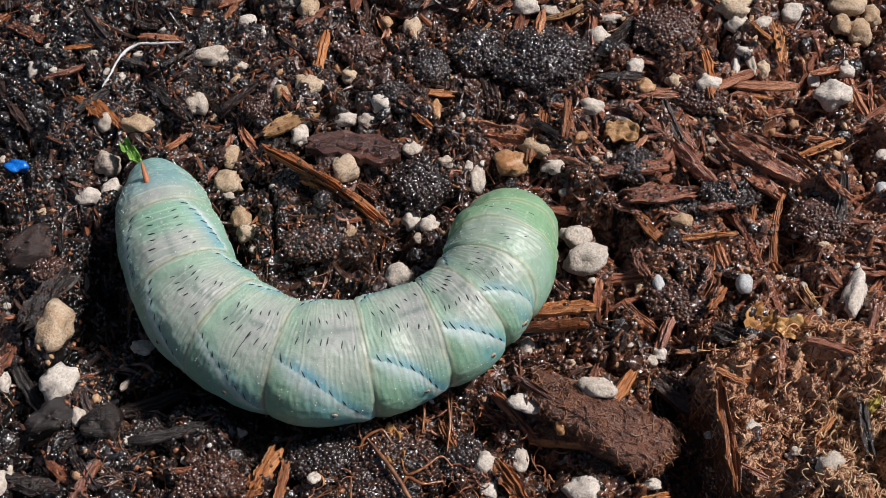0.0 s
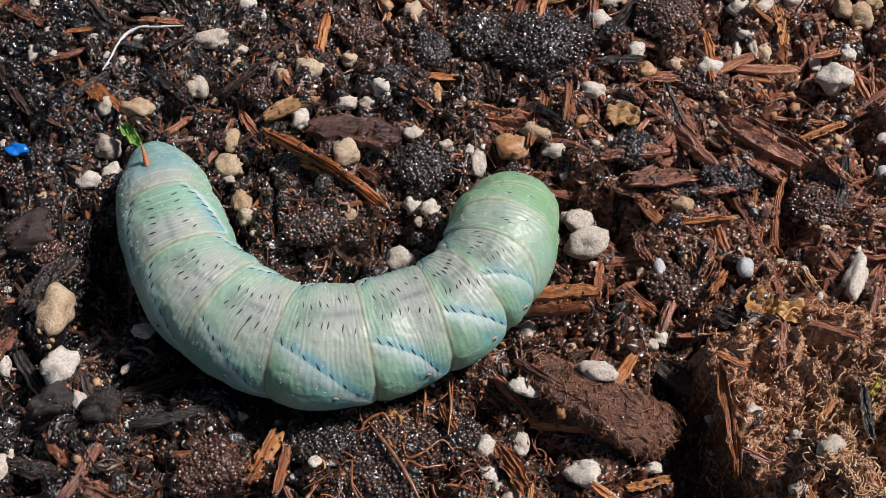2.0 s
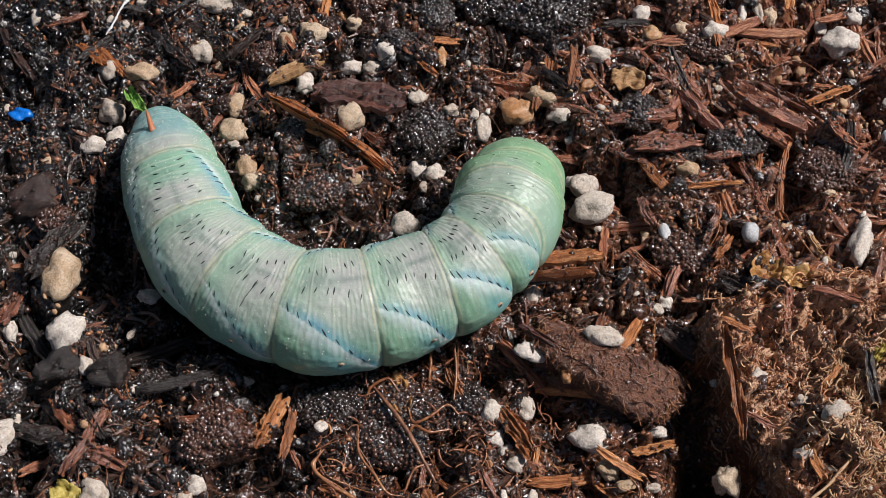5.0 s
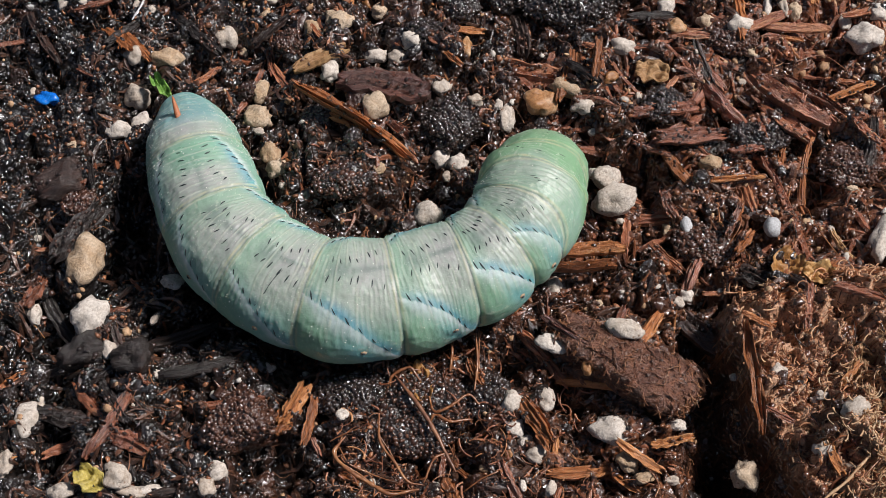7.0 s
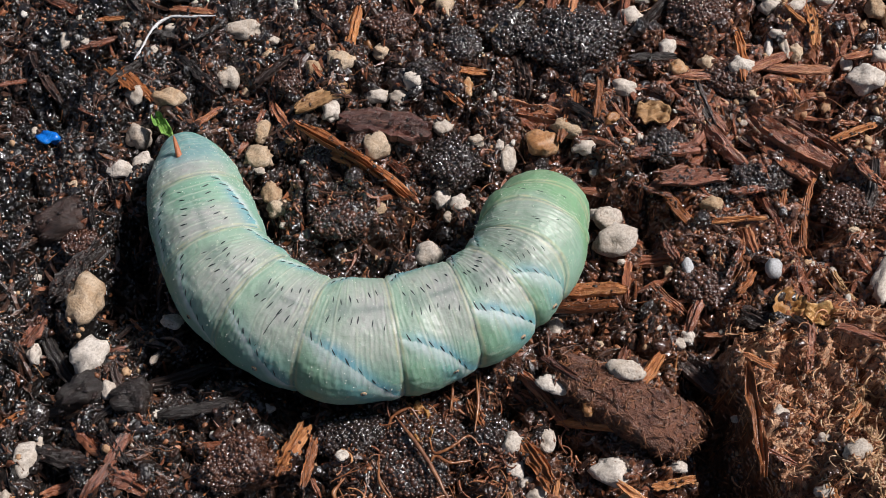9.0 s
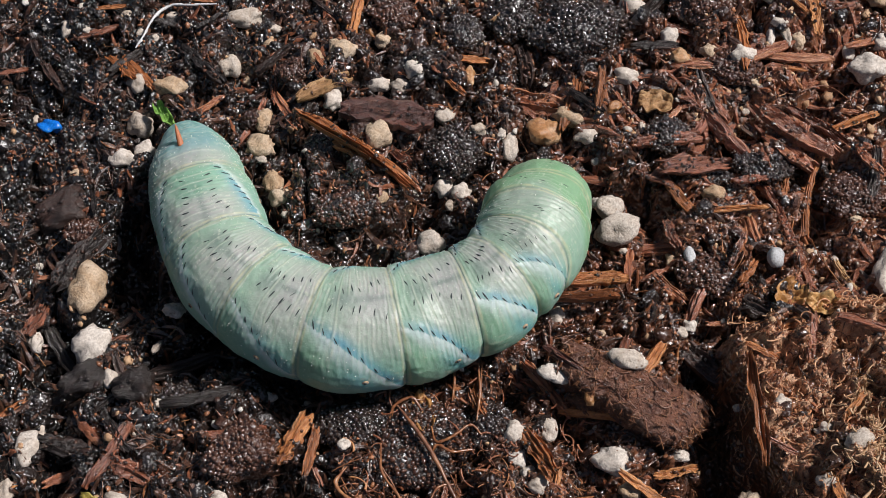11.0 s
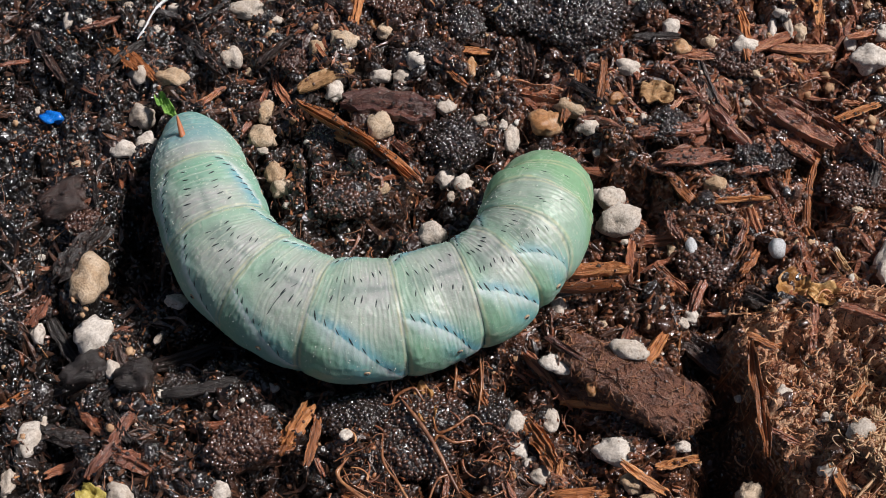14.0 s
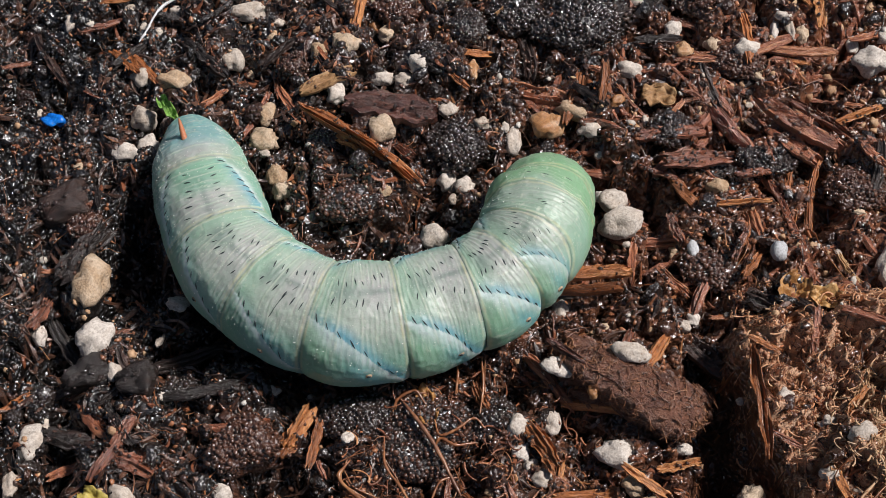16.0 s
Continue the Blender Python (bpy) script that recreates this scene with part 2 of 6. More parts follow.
def mesh_np(name, verts, faces, mat, smooth=True):
    """A mesh from arrays: verts (n, 3) in metres, faces (m, k) with k 3 or 4."""
    me = bpy.data.meshes.new(name)
    verts, faces = np.asarray(verts, np.float32), np.asarray(faces, np.int32)
    k = faces.shape[1]
    me.vertices.add(len(verts))
    me.vertices.foreach_set("co", verts.ravel())
    me.loops.add(faces.size)
    me.loops.foreach_set("vertex_index", faces.ravel())
    me.polygons.add(len(faces))
    me.polygons.foreach_set("loop_start", np.arange(0, faces.size, k, dtype=np.int32))
    me.update(calc_edges=True)
    me.polygons.foreach_set("use_smooth", np.full(len(faces), smooth))
    me.materials.append(mat)
    me.validate()
    return me


def ico(sub):
    bm = bmesh.new()
    bmesh.ops.create_icosphere(bm, subdivisions=sub, radius=1.0)
    v = np.array([x.co[:] for x in bm.verts])
    f = np.array([[a.index for a in p.verts] for p in bm.faces])
    bm.free()
    return v, f


ICO1, ICO2, ICO3, ICO4 = ico(1), ico(2), ico(3), ico(4)


def hash2(ix, iy, seed):
    h = (ix.astype(np.int64) * 374761393 + iy.astype(np.int64) * 668265263 + seed * 974634777) & 0x7FFFFFFF
    h = ((h ^ (h >> 13)) * 1274126177) & 0x7FFFFFFF
    h = ((h ^ (h >> 16)) * 668265263) & 0x7FFFFFFF
    return ((h ^ (h >> 15)) & 0xFFFFFF) / float(0xFFFFFF)


def vnoise(x, y, seed):
    ix, iy = np.floor(x), np.floor(y)
    fx, fy = x - ix, y - iy
    fx, fy = fx * fx * (3 - 2 * fx), fy * fy * (3 - 2 * fy)
    a, b = hash2(ix, iy, seed), hash2(ix + 1, iy, seed)
    c, d = hash2(ix, iy + 1, seed), hash2(ix + 1, iy + 1, seed)
    return (a + (b - a) * fx) * (1 - fy) + (c + (d - c) * fx) * fy


def lumps(x, y, cell, seed, power=1.0):
    """Rounded pebble-like bumps, 0 to 1, each of its own height."""
    x, y = x / cell, y / cell
    ix, iy = np.floor(x), np.floor(y)
    best = np.zeros_like(x)
    for dx in (-1, 0, 1):
        for dy in (-1, 0, 1):
            jx, jy = ix + dx, iy + dy
            px, py = jx + hash2(jx, jy, seed), jy + hash2(jx, jy, seed + 1)
            hgt = 0.35 + 0.65 * hash2(jx, jy, seed + 2)
            rad = 0.45 + 0.4 * hash2(jx, jy, seed + 3)
            d2 = ((x - px) ** 2 + (y - py) ** 2) / rad ** 2
            best = np.maximum(best, hgt * np.sqrt(np.maximum(0, 1 - d2)))
    return best


def gaps(x, y, cell, seed):
    """How far x, y lies from the seam between two clods, in units of the cell."""
    x, y = x / cell, y / cell
    ix, iy = np.floor(x), np.floor(y)
    f1, f2 = np.full(x.shape, 9.0), np.full(x.shape, 9.0)
    for dx in (-1, 0, 1):
        for dy in (-1, 0, 1):
            jx, jy = ix + dx, iy + dy
            d = np.hypot(x - jx - hash2(jx, jy, seed), y - jy - hash2(jx, jy, seed + 1))
            f2 = np.minimum(f2, np.maximum(f1, d))
            f1 = np.minimum(f1, d)
    return f2 - f1


def smoothstep(a, b, x):
    t = np.clip((x - a) / (b - a), 0, 1)
    return t * t * (3 - 2 * t)


# ---------------------------------------------------------------- larva's spine, in mm: x, y, half width
SPINE = [
    (-38.5, 11.6, 3.30),
    (-37.0, 9.5, 3.75),
    (-35.9, 7.2, 4.55),
    (-34.9, 4.3, 5.59),
    (-33.4, -0.4, 6.34),
    (-31.4, -5.7, 6.69),
    (-29.0, -10.3, 6.91),
    (-25.9, -13.2, 7.13),
    (-22.3, -15.8, 7.11),
    (-19.0, -17.3, 7.19),
    (-15.3, -18.2, 7.49),
    (-11.6, -18.0, 7.36),
    (-7.7, -17.2, 7.35),
    (-3.9, -15.7, 7.01),
    (0.2, -14.1, 6.82),
    (3.5, -11.2, 6.58),
    (5.6, -8.7, 6.68),
    (6.6, -6.3, 6.75),
    (7.2, -3.3, 6.63),
    (8.0, -0.8, 6.01),
    (8.3, 2.2, 5.39),
    (8.6, 5.5, 4.96),
]



def catmull(pts, n):
    p = np.array(pts, float)
    p = np.vstack([2 * p[0] - p[1], p, 2 * p[-1] - p[-2]])
    out = []
    for i in range(1, len(p) - 2):
        t = np.linspace(0, 1, n, endpoint=False)[:, None]
        a, b, c, d = p[i - 1], p[i], p[i + 1], p[i + 2]
        out.append(0.5 * (2 * b + (c - a) * t + (2 * a - 5 * b + 4 * c - d) * t ** 2 + (3 * b - a - 3 * c + d) * t ** 3))
    out.append(p[-2][None])
    return np.vstack(out)


fine = catmull(SPINE, 40)
arc = np.r_[0, np.cumsum(np.linalg.norm(np.diff(fine[:, :2], axis=0), axis=1))]
LENGTH = arc[-1]


def spine_at(s):
    return [np.interp(s, arc, fine[:, k]) for k in range(3)]


def clod(x, y):
    """How far x, y lies on the fibrous clod, 0 to 1, and where its west edge runs."""
    ex = 30.3 + 2.0 * (vnoise(y / 5, y * 0, 41) - 0.5) + 0.42 * np.maximum(0, -(y + 26))
    return smoothstep(0, 0.9, x - ex) * smoothstep(-8, -16, y - 0.25 * (x - 50)) * smoothstep(90, 60, x), ex


HOLLOWS = [(-21.7, -37.0, 4.0, 5.0), (-33.6, -21.2, 3.5, 4.0), (-49.4, -26.2, 3.5, 4.5), (-50.2, -33.4, 3.0, 4.0),
           (-33.9, -33.2, 2.8, 4.0), (36.3, 14.3, 2.6, 4.0), (40.8, 8.6, 2.6, 4.5), (43.4, 0.7, 2.8, 3.5),
           (33.2, 13.3, 2.2, 5.0), (44.3, 19.4, 2.2, 4.5), (56.5, 22.6, 2.4, 4.5), (20.7, 4.8, 1.8, 4.5), (22.0, 1.1, 2.0, 4.5),
           (35.4, -6.9, 2.0, 4.5), (20.4, -8.1, 2.3, 5.0), (28.4, -12.7, 2.4, 5.0), (42.0, -6.9, 2.0, 4.0),
           (0.4, 23.5, 2.0, 5.0), (-8.0, 36.6, 2.2, 4.5), (1.2, 36.6, 3.0, 5.0), (-17.4, -27.7, 2.4, 5.0),
           (-16.4, -34.0, 2.6, 5.0), (-45.3, -38.6, 2.0, 4.0), (-12.1, -26.9, 1.6, 3.5), (-7.3, -31.8, 1.8, 4.0), (-0.1, -36.5, 1.8, 4.0),
           (3.9, -23.0, 2.8, 5.0), (11.8, -27.8, 2.6, 5.0), (-40.0, -19.5, 3.0, 4.0), (-42.0, -4.0, 3.5, 4.0), (-47.0, 4.0, 2.4, 3.5),
           (-52.5, -8.0, 2.8, 4.0), (-42.0, -9.0, 2.4, 4.0), (-50.5, -21.0, 2.4, 4.0), (-48.0, -34.5, 2.4, 4.5), (-46.0, -30.0, 2.0, 3.5), (-50.0, -38.5, 2.2, 4.0), (-38.5, -12.0, 3.6, 3.5), (-41.5, 0.0, 2.6, 3.0),
           (-12.0, -3.5, 3.0, 3.0), (-5.0, 0.0, 2.0, 3.0), (-19.0, -4.0, 2.2, 2.5), (27.5, -35.5, 2.6, 4.5), (29.0, -33.0, 2.6, 5.0), (31.0, -35.5, 2.8, 5.0), (29.5, -39.0, 3.2, 6.0)]


def height(x, y):
    """The soil's height in mm at x, y in mm."""
    x, y = np.asarray(x, float), np.asarray(y, float)
    wx, wy = x + 1.5 * (vnoise(x / 3, y / 3, 5) - 0.5), y + 1.5 * (vnoise(x / 3, y / 3, 6) - 0.5)
    z = -4.6 + 3.4 * (vnoise(x / 17, y / 17, 11) - 0.5) + 3.0 * (vnoise(x / 7, y / 7, 12) - 0.5)
    z = z + 4.2 * lumps(wx, wy, 7.0, 20) + 1.9 * lumps(wx, wy, 3.0, 30)
    # fibrous clod on the near side, with a crack along its edge
    m, ex = clod(x, y)
    z = z + 7.5 * m
    crack = np.exp(-((x - ex + 2.8) / 2.3) ** 2) * smoothstep(-15, -21, y)
    z = z - 8.5 * crack + m * (1.7 * lumps(wx, wy, 2.3, 90) - 0.9)
    # black gaps between the clods; some west of the larva are dug to deepen its shadow
    for hx, hy, hr, hd in HOLLOWS:
        z = z - hd * np.exp(-((wx - hx) ** 2 + (wy - hy) ** 2) / (hr * hr))
    # the hollow in which the larva lies
    near = np.full(x.shape, 1e9)
    for s in np.linspace(2, LENGTH - 2, 40):
        cx, cy, r = spine_at(s)
        near = np.minimum(near, (x - cx) ** 2 + (y - cy) ** 2)
    z = z - 1.6 * np.exp(-near / 90.0)
    # narrow seams between the clods, open in places
    vx, vy = x + 2.2 * (vnoise(x / 2.2, y / 2.2, 91) - 0.5), y + 2.2 * (vnoise(x / 2.2, y / 2.2, 92) - 0.5)
    seam = np.exp(-(gaps(vx, vy, 5.5, 93) / 0.12) ** 2) * smoothstep(0.35, 0.6, vnoise(x / 6, y / 6, 94))
    z = z - 3.4 * seam * (1 - 0.5 * m) + 0.35
    shred = 1 - np.abs(2 * vnoise(wx / 1.7 + wy / 4.1, wy / 1.5 - wx / 5.3, 61) - 1)
    grainy = 1 + 0.7 * m
    fine_z = 0.45 * lumps(wx, wy, 1.1, 50) + 0.9 * shred ** 3 + 0.35 * vnoise(x / 0.55, y / 0.55, 60)
    return z + fine_z * grainy


def part(name, me, parent=None, label=""):
    ob = new(name, me)
    if parent is not None:
        ob.parent = parent
    if label:
        tagged(ob, label)
    return ob


# ---------------------------------------------------------------- ground
def build_ground():
    inner_x, inner_y = np.arange(-76, 76.01, 0.26), np.arange(-58, 58.01, 0.26)
    outer = np.array([3, 8, 16, 30, 55, 95, 160, 260, 400], float)
    xs = np.r_[-76 - outer[::-1], inner_x, 76 + outer]
    ys = np.r_[-58 - outer[::-1], inner_y, 58 + outer]
    gx, gy = np.meshgrid(xs, ys)
    gz = height(gx, gy)
    v = np.stack([gx, gy, gz], -1).reshape(-1, 3) * MM
    nx, ny = len(xs), len(ys)
    i = np.arange(nx * ny).reshape(ny, nx)
    f = np.stack([i[:-1, :-1], i[:-1, 1:], i[1:, 1:], i[1:, :-1]], -1).reshape(-1, 4)
    me = mesh_np("ground", v, f, SOIL)
    me.materials.append(PEAT)
    peat = (clod(gx - 0.9, gy)[0] + 0.5 * (vnoise(gx / 2, gy / 2, 44) - 0.5))[:-1, :-1] > 0.5
    me.polygons.foreach_set("material_index", peat.ravel().astype(np.int32))
    ob = new("ground", me)
    tagged(ob, "dark wet crumbly potting soil", "soil", kind="structure")


build_ground()


def rotations(n, rng):
    q = rng.normal(size=(n, 4))
    q /= np.linalg.norm(q, axis=1, keepdims=True)
    w, x, y, z = q.T
    return np.stack([1 - 2 * (y * y + z * z), 2 * (x * y - z * w), 2 * (x * z + y * w),
                     2 * (x * y + z * w), 1 - 2 * (x * x + z * z), 2 * (y * z - x * w),
                     2 * (x * z - y * w), 2 * (y * z + x * w), 1 - 2 * (x * x + y * y)], -1).reshape(n, 3, 3)


CRUMB_DRY = grain_material("dry_peat_crumb", [(0.1, (0.16, 0.06, 0.03)), (0.5, (0.46, 0.22, 0.115)), (0.9, (0.74, 0.45, 0.28))], 0.0012, (0.4, 0.7), 0.1, wet=0.2, east=0.2)
GRIT_W = grain_material("white_grit", [(0.1, (0.35, 0.28, 0.21)), (0.8, (0.80, 0.77, 0.71))], 0.002, (0.6, 0.9), 0.08)
GRIT_T = grain_material("tan_grit", [(0.1, (0.28, 0.12, 0.05)), (0.8, (0.66, 0.45, 0.27))], 0.002, (0.5, 0.9), 0.08)
FIELD = (-66, 66, -48, 46)
CLOD = (31, 74, -54, -9)


def crumbs(name, label, mat, n, small, large, shape, seed, lift=0.2, region=FIELD, jagged=0.28, smooth=True, gather=0.30, east=0.0, flat=(0.5, 1.3), bare=False, west=0.0):
    """Loose crumbs strewn over a region; gather: how patchy; east, west: how much denser towards +x or -x; bare: none on the clod."""
    rng = np.random.RandomState(seed)
    v0, f0 = shape
    x, y = rng.uniform(region[0], region[1], n), rng.uniform(region[2], region[3], n)
    size = small + (large - small) * rng.rand(n) ** 2.5
    keep = (vnoise(x / 9, y / 9, seed) > gather) & (rng.rand(n) < 1 - east * (0.5 - x / 120) - west * (0.5 + x / 120))
    if bare:
        keep &= clod(x, y)[0] < 0.3
    x, y, size = x[keep], y[keep], size[keep]
    n = len(x)
    z = height(x, y) + size * lift
    sc = size[:, None] * rng.uniform(flat[0], flat[1], (n, 3))
    jag = 1 + rng.uniform(-jagged, jagged, (n, len(v0), 1))
    v = v0[None] * jag * sc[:, None, :]
    v = np.einsum("nij,nkj->nki", rotations(n, rng), v) + np.stack([x, y, z], -1)[:, None, :]
    f = (f0[None] + np.arange(n)[:, None, None] * len(v0)).reshape(-1, 3)
    tagged(new(name, mesh_np(name, v.reshape(-1, 3) * MM, f, mat, smooth)), label, "soil crumbs", kind="stuff")


crumbs("soil_crumbs", "glossy black wet soil crumbs", CRUMB_BLACK, 27000, 0.13, 0.48, ICO1, 101, jagged=0.36, bare=True, gather=0.22, west=0.6)
crumbs("soil_crumbs", "dark brown moist soil crumbs", CRUMB_BROWN, 17000, 0.13, 0.48, ICO1, 102, jagged=0.38)
crumbs("soil_crumbs", "reddish brown bark crumbs", CRUMB_RED, 20000, 0.10, 0.42, ICO1, 103, jagged=0.35, gather=0.36, east=0.58)
crumbs("soil_lumps", "coarse black wet soil lumps", CLOD_BLACK, 900, 0.5, 1.5, ICO2, 104, 0.0, jagged=0.24, flat=(0.35, 1.35), bare=True)
crumbs("soil_lumps", "coarse brown soil lumps", CLOD_BROWN, 800, 0.5, 1.4, ICO2, 105, 0.0, jagged=0.24, flat=(0.35, 1.35))
# grit of the soil, made denser towards +x in place of glints
crumbs("perlite_grit", "tiny white perlite grit in the soil", GRIT_W, 800, 0.16, 0.55, ICO2, 107, 0.5, jagged=0.30, gather=0.2, east=0.8)
crumbs("pumice_grit", "tiny tan pumice grit in the soil", GRIT_T, 1500, 0.14, 0.50, ICO2, 108, 0.3, jagged=0.32, gather=0.2, east=0.6)
# extra pale grit imitates the haze that brightens this corner
crumbs("perlite_grit", "pale tan grit standing in for haze", GRIT_T, 420, 0.2, 0.7, ICO2, 109, 0.4, jagged=0.30, gather=0.3, region=(16, 66, 14, 46))
crumbs("peat_crumbs", "dry red-brown peat crumbs on the clod", CRUMB_DRY, 9000, 0.08, 0.27, ICO1, 106, jagged=0.4, region=CLOD, gather=0.2)


def tubes(paths, radii, sides=4):
    """Joined thin tubes: paths (n, k, 3), radii (n, k)."""
    n, k, _ = paths.shape
    tan = np.gradient(paths, axis=1)
    tan /= np.linalg.norm(tan, axis=2, keepdims=True) + 1e-12
    ref = np.zeros_like(tan)
    ref[..., 2] = 1
    ref[np.abs(tan[..., 2]) > 0.9] = (1, 0, 0)
    a = np.cross(tan, ref)
    a /= np.linalg.norm(a, axis=2, keepdims=True) + 1e-12
    b = np.cross(tan, a)
    ang = np.arange(sides) * 2 * math.pi / sides
    ring = (np.cos(ang)[:, None] * a[:, :, None, :] + np.sin(ang)[:, None] * b[:, :, None, :]) * radii[:, :, None, None]
    v = (paths[:, :, None, :] + ring).reshape(-1, 3)
    i = np.arange(n * k * sides).reshape(n, k, sides)
    j = np.roll(i, -1, axis=2)
    f = np.stack([i[:, :-1], j[:, :-1], j[:, 1:], i[:, 1:]], -1).reshape(-1, 4)
    return v, f


def fibres(name, label, mat, n, region, length, radius, seed, lift=0.4):
    rng = np.random.RandomState(seed)
    x0, x1, y0, y1 = region
    k = 7
    x, y = rng.uniform(x0, x1, n), rng.uniform(y0, y1, n)
    ln = length[0] + (length[1] - length[0]) * rng.rand(n) ** 2
    head = rng.uniform(0, 2 * math.pi, n)
    turn = rng.normal(0, 0.27, (n, k)).cumsum(1) + head[:, None]
    step = (ln / (k - 1))[:, None]
    px = x[:, None] + np.cumsum(np.cos(turn) * step, 1)
    py = y[:, None] + np.cumsum(np.sin(turn) * step, 1)
    pz = height(px, py)
    pz = 0.5 * pz + 0.5 * pz.mean(1, keepdims=True) + lift + rng.normal(0, 0.35, (n, k)).cumsum(1) * 0.5
    rad = rng.uniform(*radius, (n, 1)) * np.linspace(1, 0.55, k)[None]
    v, f = tubes(np.stack([px, py, pz], -1), rad)
    tagged(new(name, mesh_np(name, v * MM, f, mat)), label, "plant fibres", kind="stuff")


def slivers(name, label, mat, n, length, thick, seed, region=FIELD, gather=0.35, east=0.0, bare=False, west=0.0):
    """Small bent bark slivers, pointed at both ends, uneven in width."""
    rng = np.random.RandomState(seed)
    x, y = rng.uniform(region[0], region[1], n), rng.uniform(region[2], region[3], n)
    keep = (vnoise(x / 8, y / 8, seed) > gather) & (rng.rand(n) < 1 - east * (0.5 - x / 120) - west * (0.5 + x / 120))
    if bare:
        keep &= clod(x, y)[0] < 0.3
    x, y = x[keep], y[keep]
    n, k = len(x), 6
    ln = length[0] + (length[1] - length[0]) * rng.rand(n) ** 2.2
    w = np.linspace(-0.5, 0.5, k)[None]
    a, bend = rng.uniform(0, 6.283, n)[:, None], rng.normal(0, 0.12, n)[:, None]
    u, v = w * ln[:, None], bend * ln[:, None] * (4 * w ** 2 - 0.5)
    px, py = x[:, None] + u * np.cos(a) - v * np.sin(a), y[:, None] + u * np.sin(a) + v * np.cos(a)
    pz = height(px, py)
    pz = 0.25 * pz + 0.75 * (pz.mean(1, keepdims=True) + w * (pz[:, -1:] - pz[:, :1])) + 0.22
    rad = rng.uniform(*thick, (n, 1)) * np.array([0.12, 0.75, 1, 0.95, 0.7, 0.12])[None] * rng.uniform(0.65, 1.3, (n, k))
    vv, f = tubes(np.stack([px, py, pz], -1), rad, 5)
    tagged(new(name, mesh_np(name, vv * MM, f, mat, False)), label, "bark slivers", kind="stuff")


slivers("bark_slivers", "tiny red-brown bark slivers in the soil", FLAKE_R, 4600, (0.8, 5.0), (0.10, 0.36), 401, east=0.85)
slivers("bark_slivers", "tiny dark wet bark slivers in the soil", FLAKE_D, 6500, (0.8, 5.0), (0.12, 0.45), 402, gather=0.25, bare=True, west=0.6)
slivers("peat_slivers", "short red-brown peat slivers on the clod", FLAKE_R, 3200, (0.5, 2.4), (0.05, 0.17), 404, region=CLOD, gather=0.1)
slivers("peat_slivers", "short dark peat slivers on the clod", FLAKE_D, 500, (0.5, 2.4), (0.05, 0.18), 405, region=CLOD, gather=0.3)
slivers("bark_splints", "wet red-brown bark splints tangled in the soil", BARK_R, 760, (2.5, 8.0), (0.25, 0.6), 406, region=(6, 74, -9, 56), gather=0.3)
slivers("bark_slivers", "tiny orange bark slivers in the soil", FLAKE_O, 900, (0.6, 4.0), (0.08, 0.28), 403, gather=0.42, east=0.6)
fibres("plant_fibres", "fine reddish brown plant fibres in the soil", FIBRE_R, 2600, (-72, 72, -52, 54), (0.8, 4), (0.03, 0.085), 201, 0.15)
fibres("plant_fibres", "fine dark wet fibres in the soil", FLAKE_D, 2600, (-72, 72, -52, 54), (1.0, 5), (0.05, 0.16), 206, 0.2)
fibres("plant_fibres", "fine red-brown fibres matted on the clod", FIBRE_C, 5200, (31, 72, -52, -9), (0.3, 1.6), (0.025, 0.085), 202, 0.05)
fibres("plant_fibres", "fine fibres below the larva", FIBRE_R, 1300, (-12, 36, -48, -20), (0.8, 4), (0.03, 0.09), 203, 0.15)
fibres("plant_fibres", "pale tan plant fibres in the soil", FIBRE_T, 350, (-72, 72, -52, 54), (1.5, 7), (0.03, 0.10), 204, 0.25)
fibres("plant_fibres", "tan fibres on the clod", FIBRE_T, 700, (32, 72, -52, -10), (0.6, 3), (0.03, 0.11), 205, 0.2)
fibres("plant_fibres", "dry straw-coloured fibres on the clod", FIBRE_S, 4200, (43, 66, -48, -23), (0.5, 3), (0.04, 0.14), 207, 0.3)


def curls(name, label, mat, n, region, radius, thick, seed, lift=0.5):
    """Curled rootlets: short arcs lying on the soil at all tilts."""
    rng = np.random.RandomState(seed)
    x, y = rng.uniform(region[0], region[1], n), rng.uniform(region[2], region[3], n)
    r = radius[0] + (radius[1] - radius[0]) * rng.rand(n) ** 1.6
    a0, sweep = rng.uniform(0, 6.283, n), rng.uniform(0.5, 2.2, n)
    a = a0[:, None] + sweep[:, None] * np.linspace(0, 1, 9)[None]
    tilt, head = rng.uniform(-0.9, 0.9, n)[:, None], rng.uniform(0, 6.283, n)[:, None]
    u, v = np.cos(a) * r[:, None], np.sin(a) * r[:, None] * rng.uniform(0.4, 1.0, (n, 1))
    px = x[:, None] + u * np.cos(head) - v * np.sin(head) * np.cos(tilt)
    py = y[:, None] + u * np.sin(head) + v * np.cos(head) * np.cos(tilt)
    pz = height(x, y)[:, None] + lift + v * np.sin(tilt) * 0.7
    rad = rng.uniform(*thick, (n, 1)) * rng.uniform(0.6, 1.25, (n, 9)) * np.linspace(1, 0.5, 9)[None]
    v, f = tubes(np.stack([px, py, pz], -1), rad, 5)
    tagged(new(name, mesh_np(name, v * MM, f, mat)), label, "rootlets", kind="stuff")


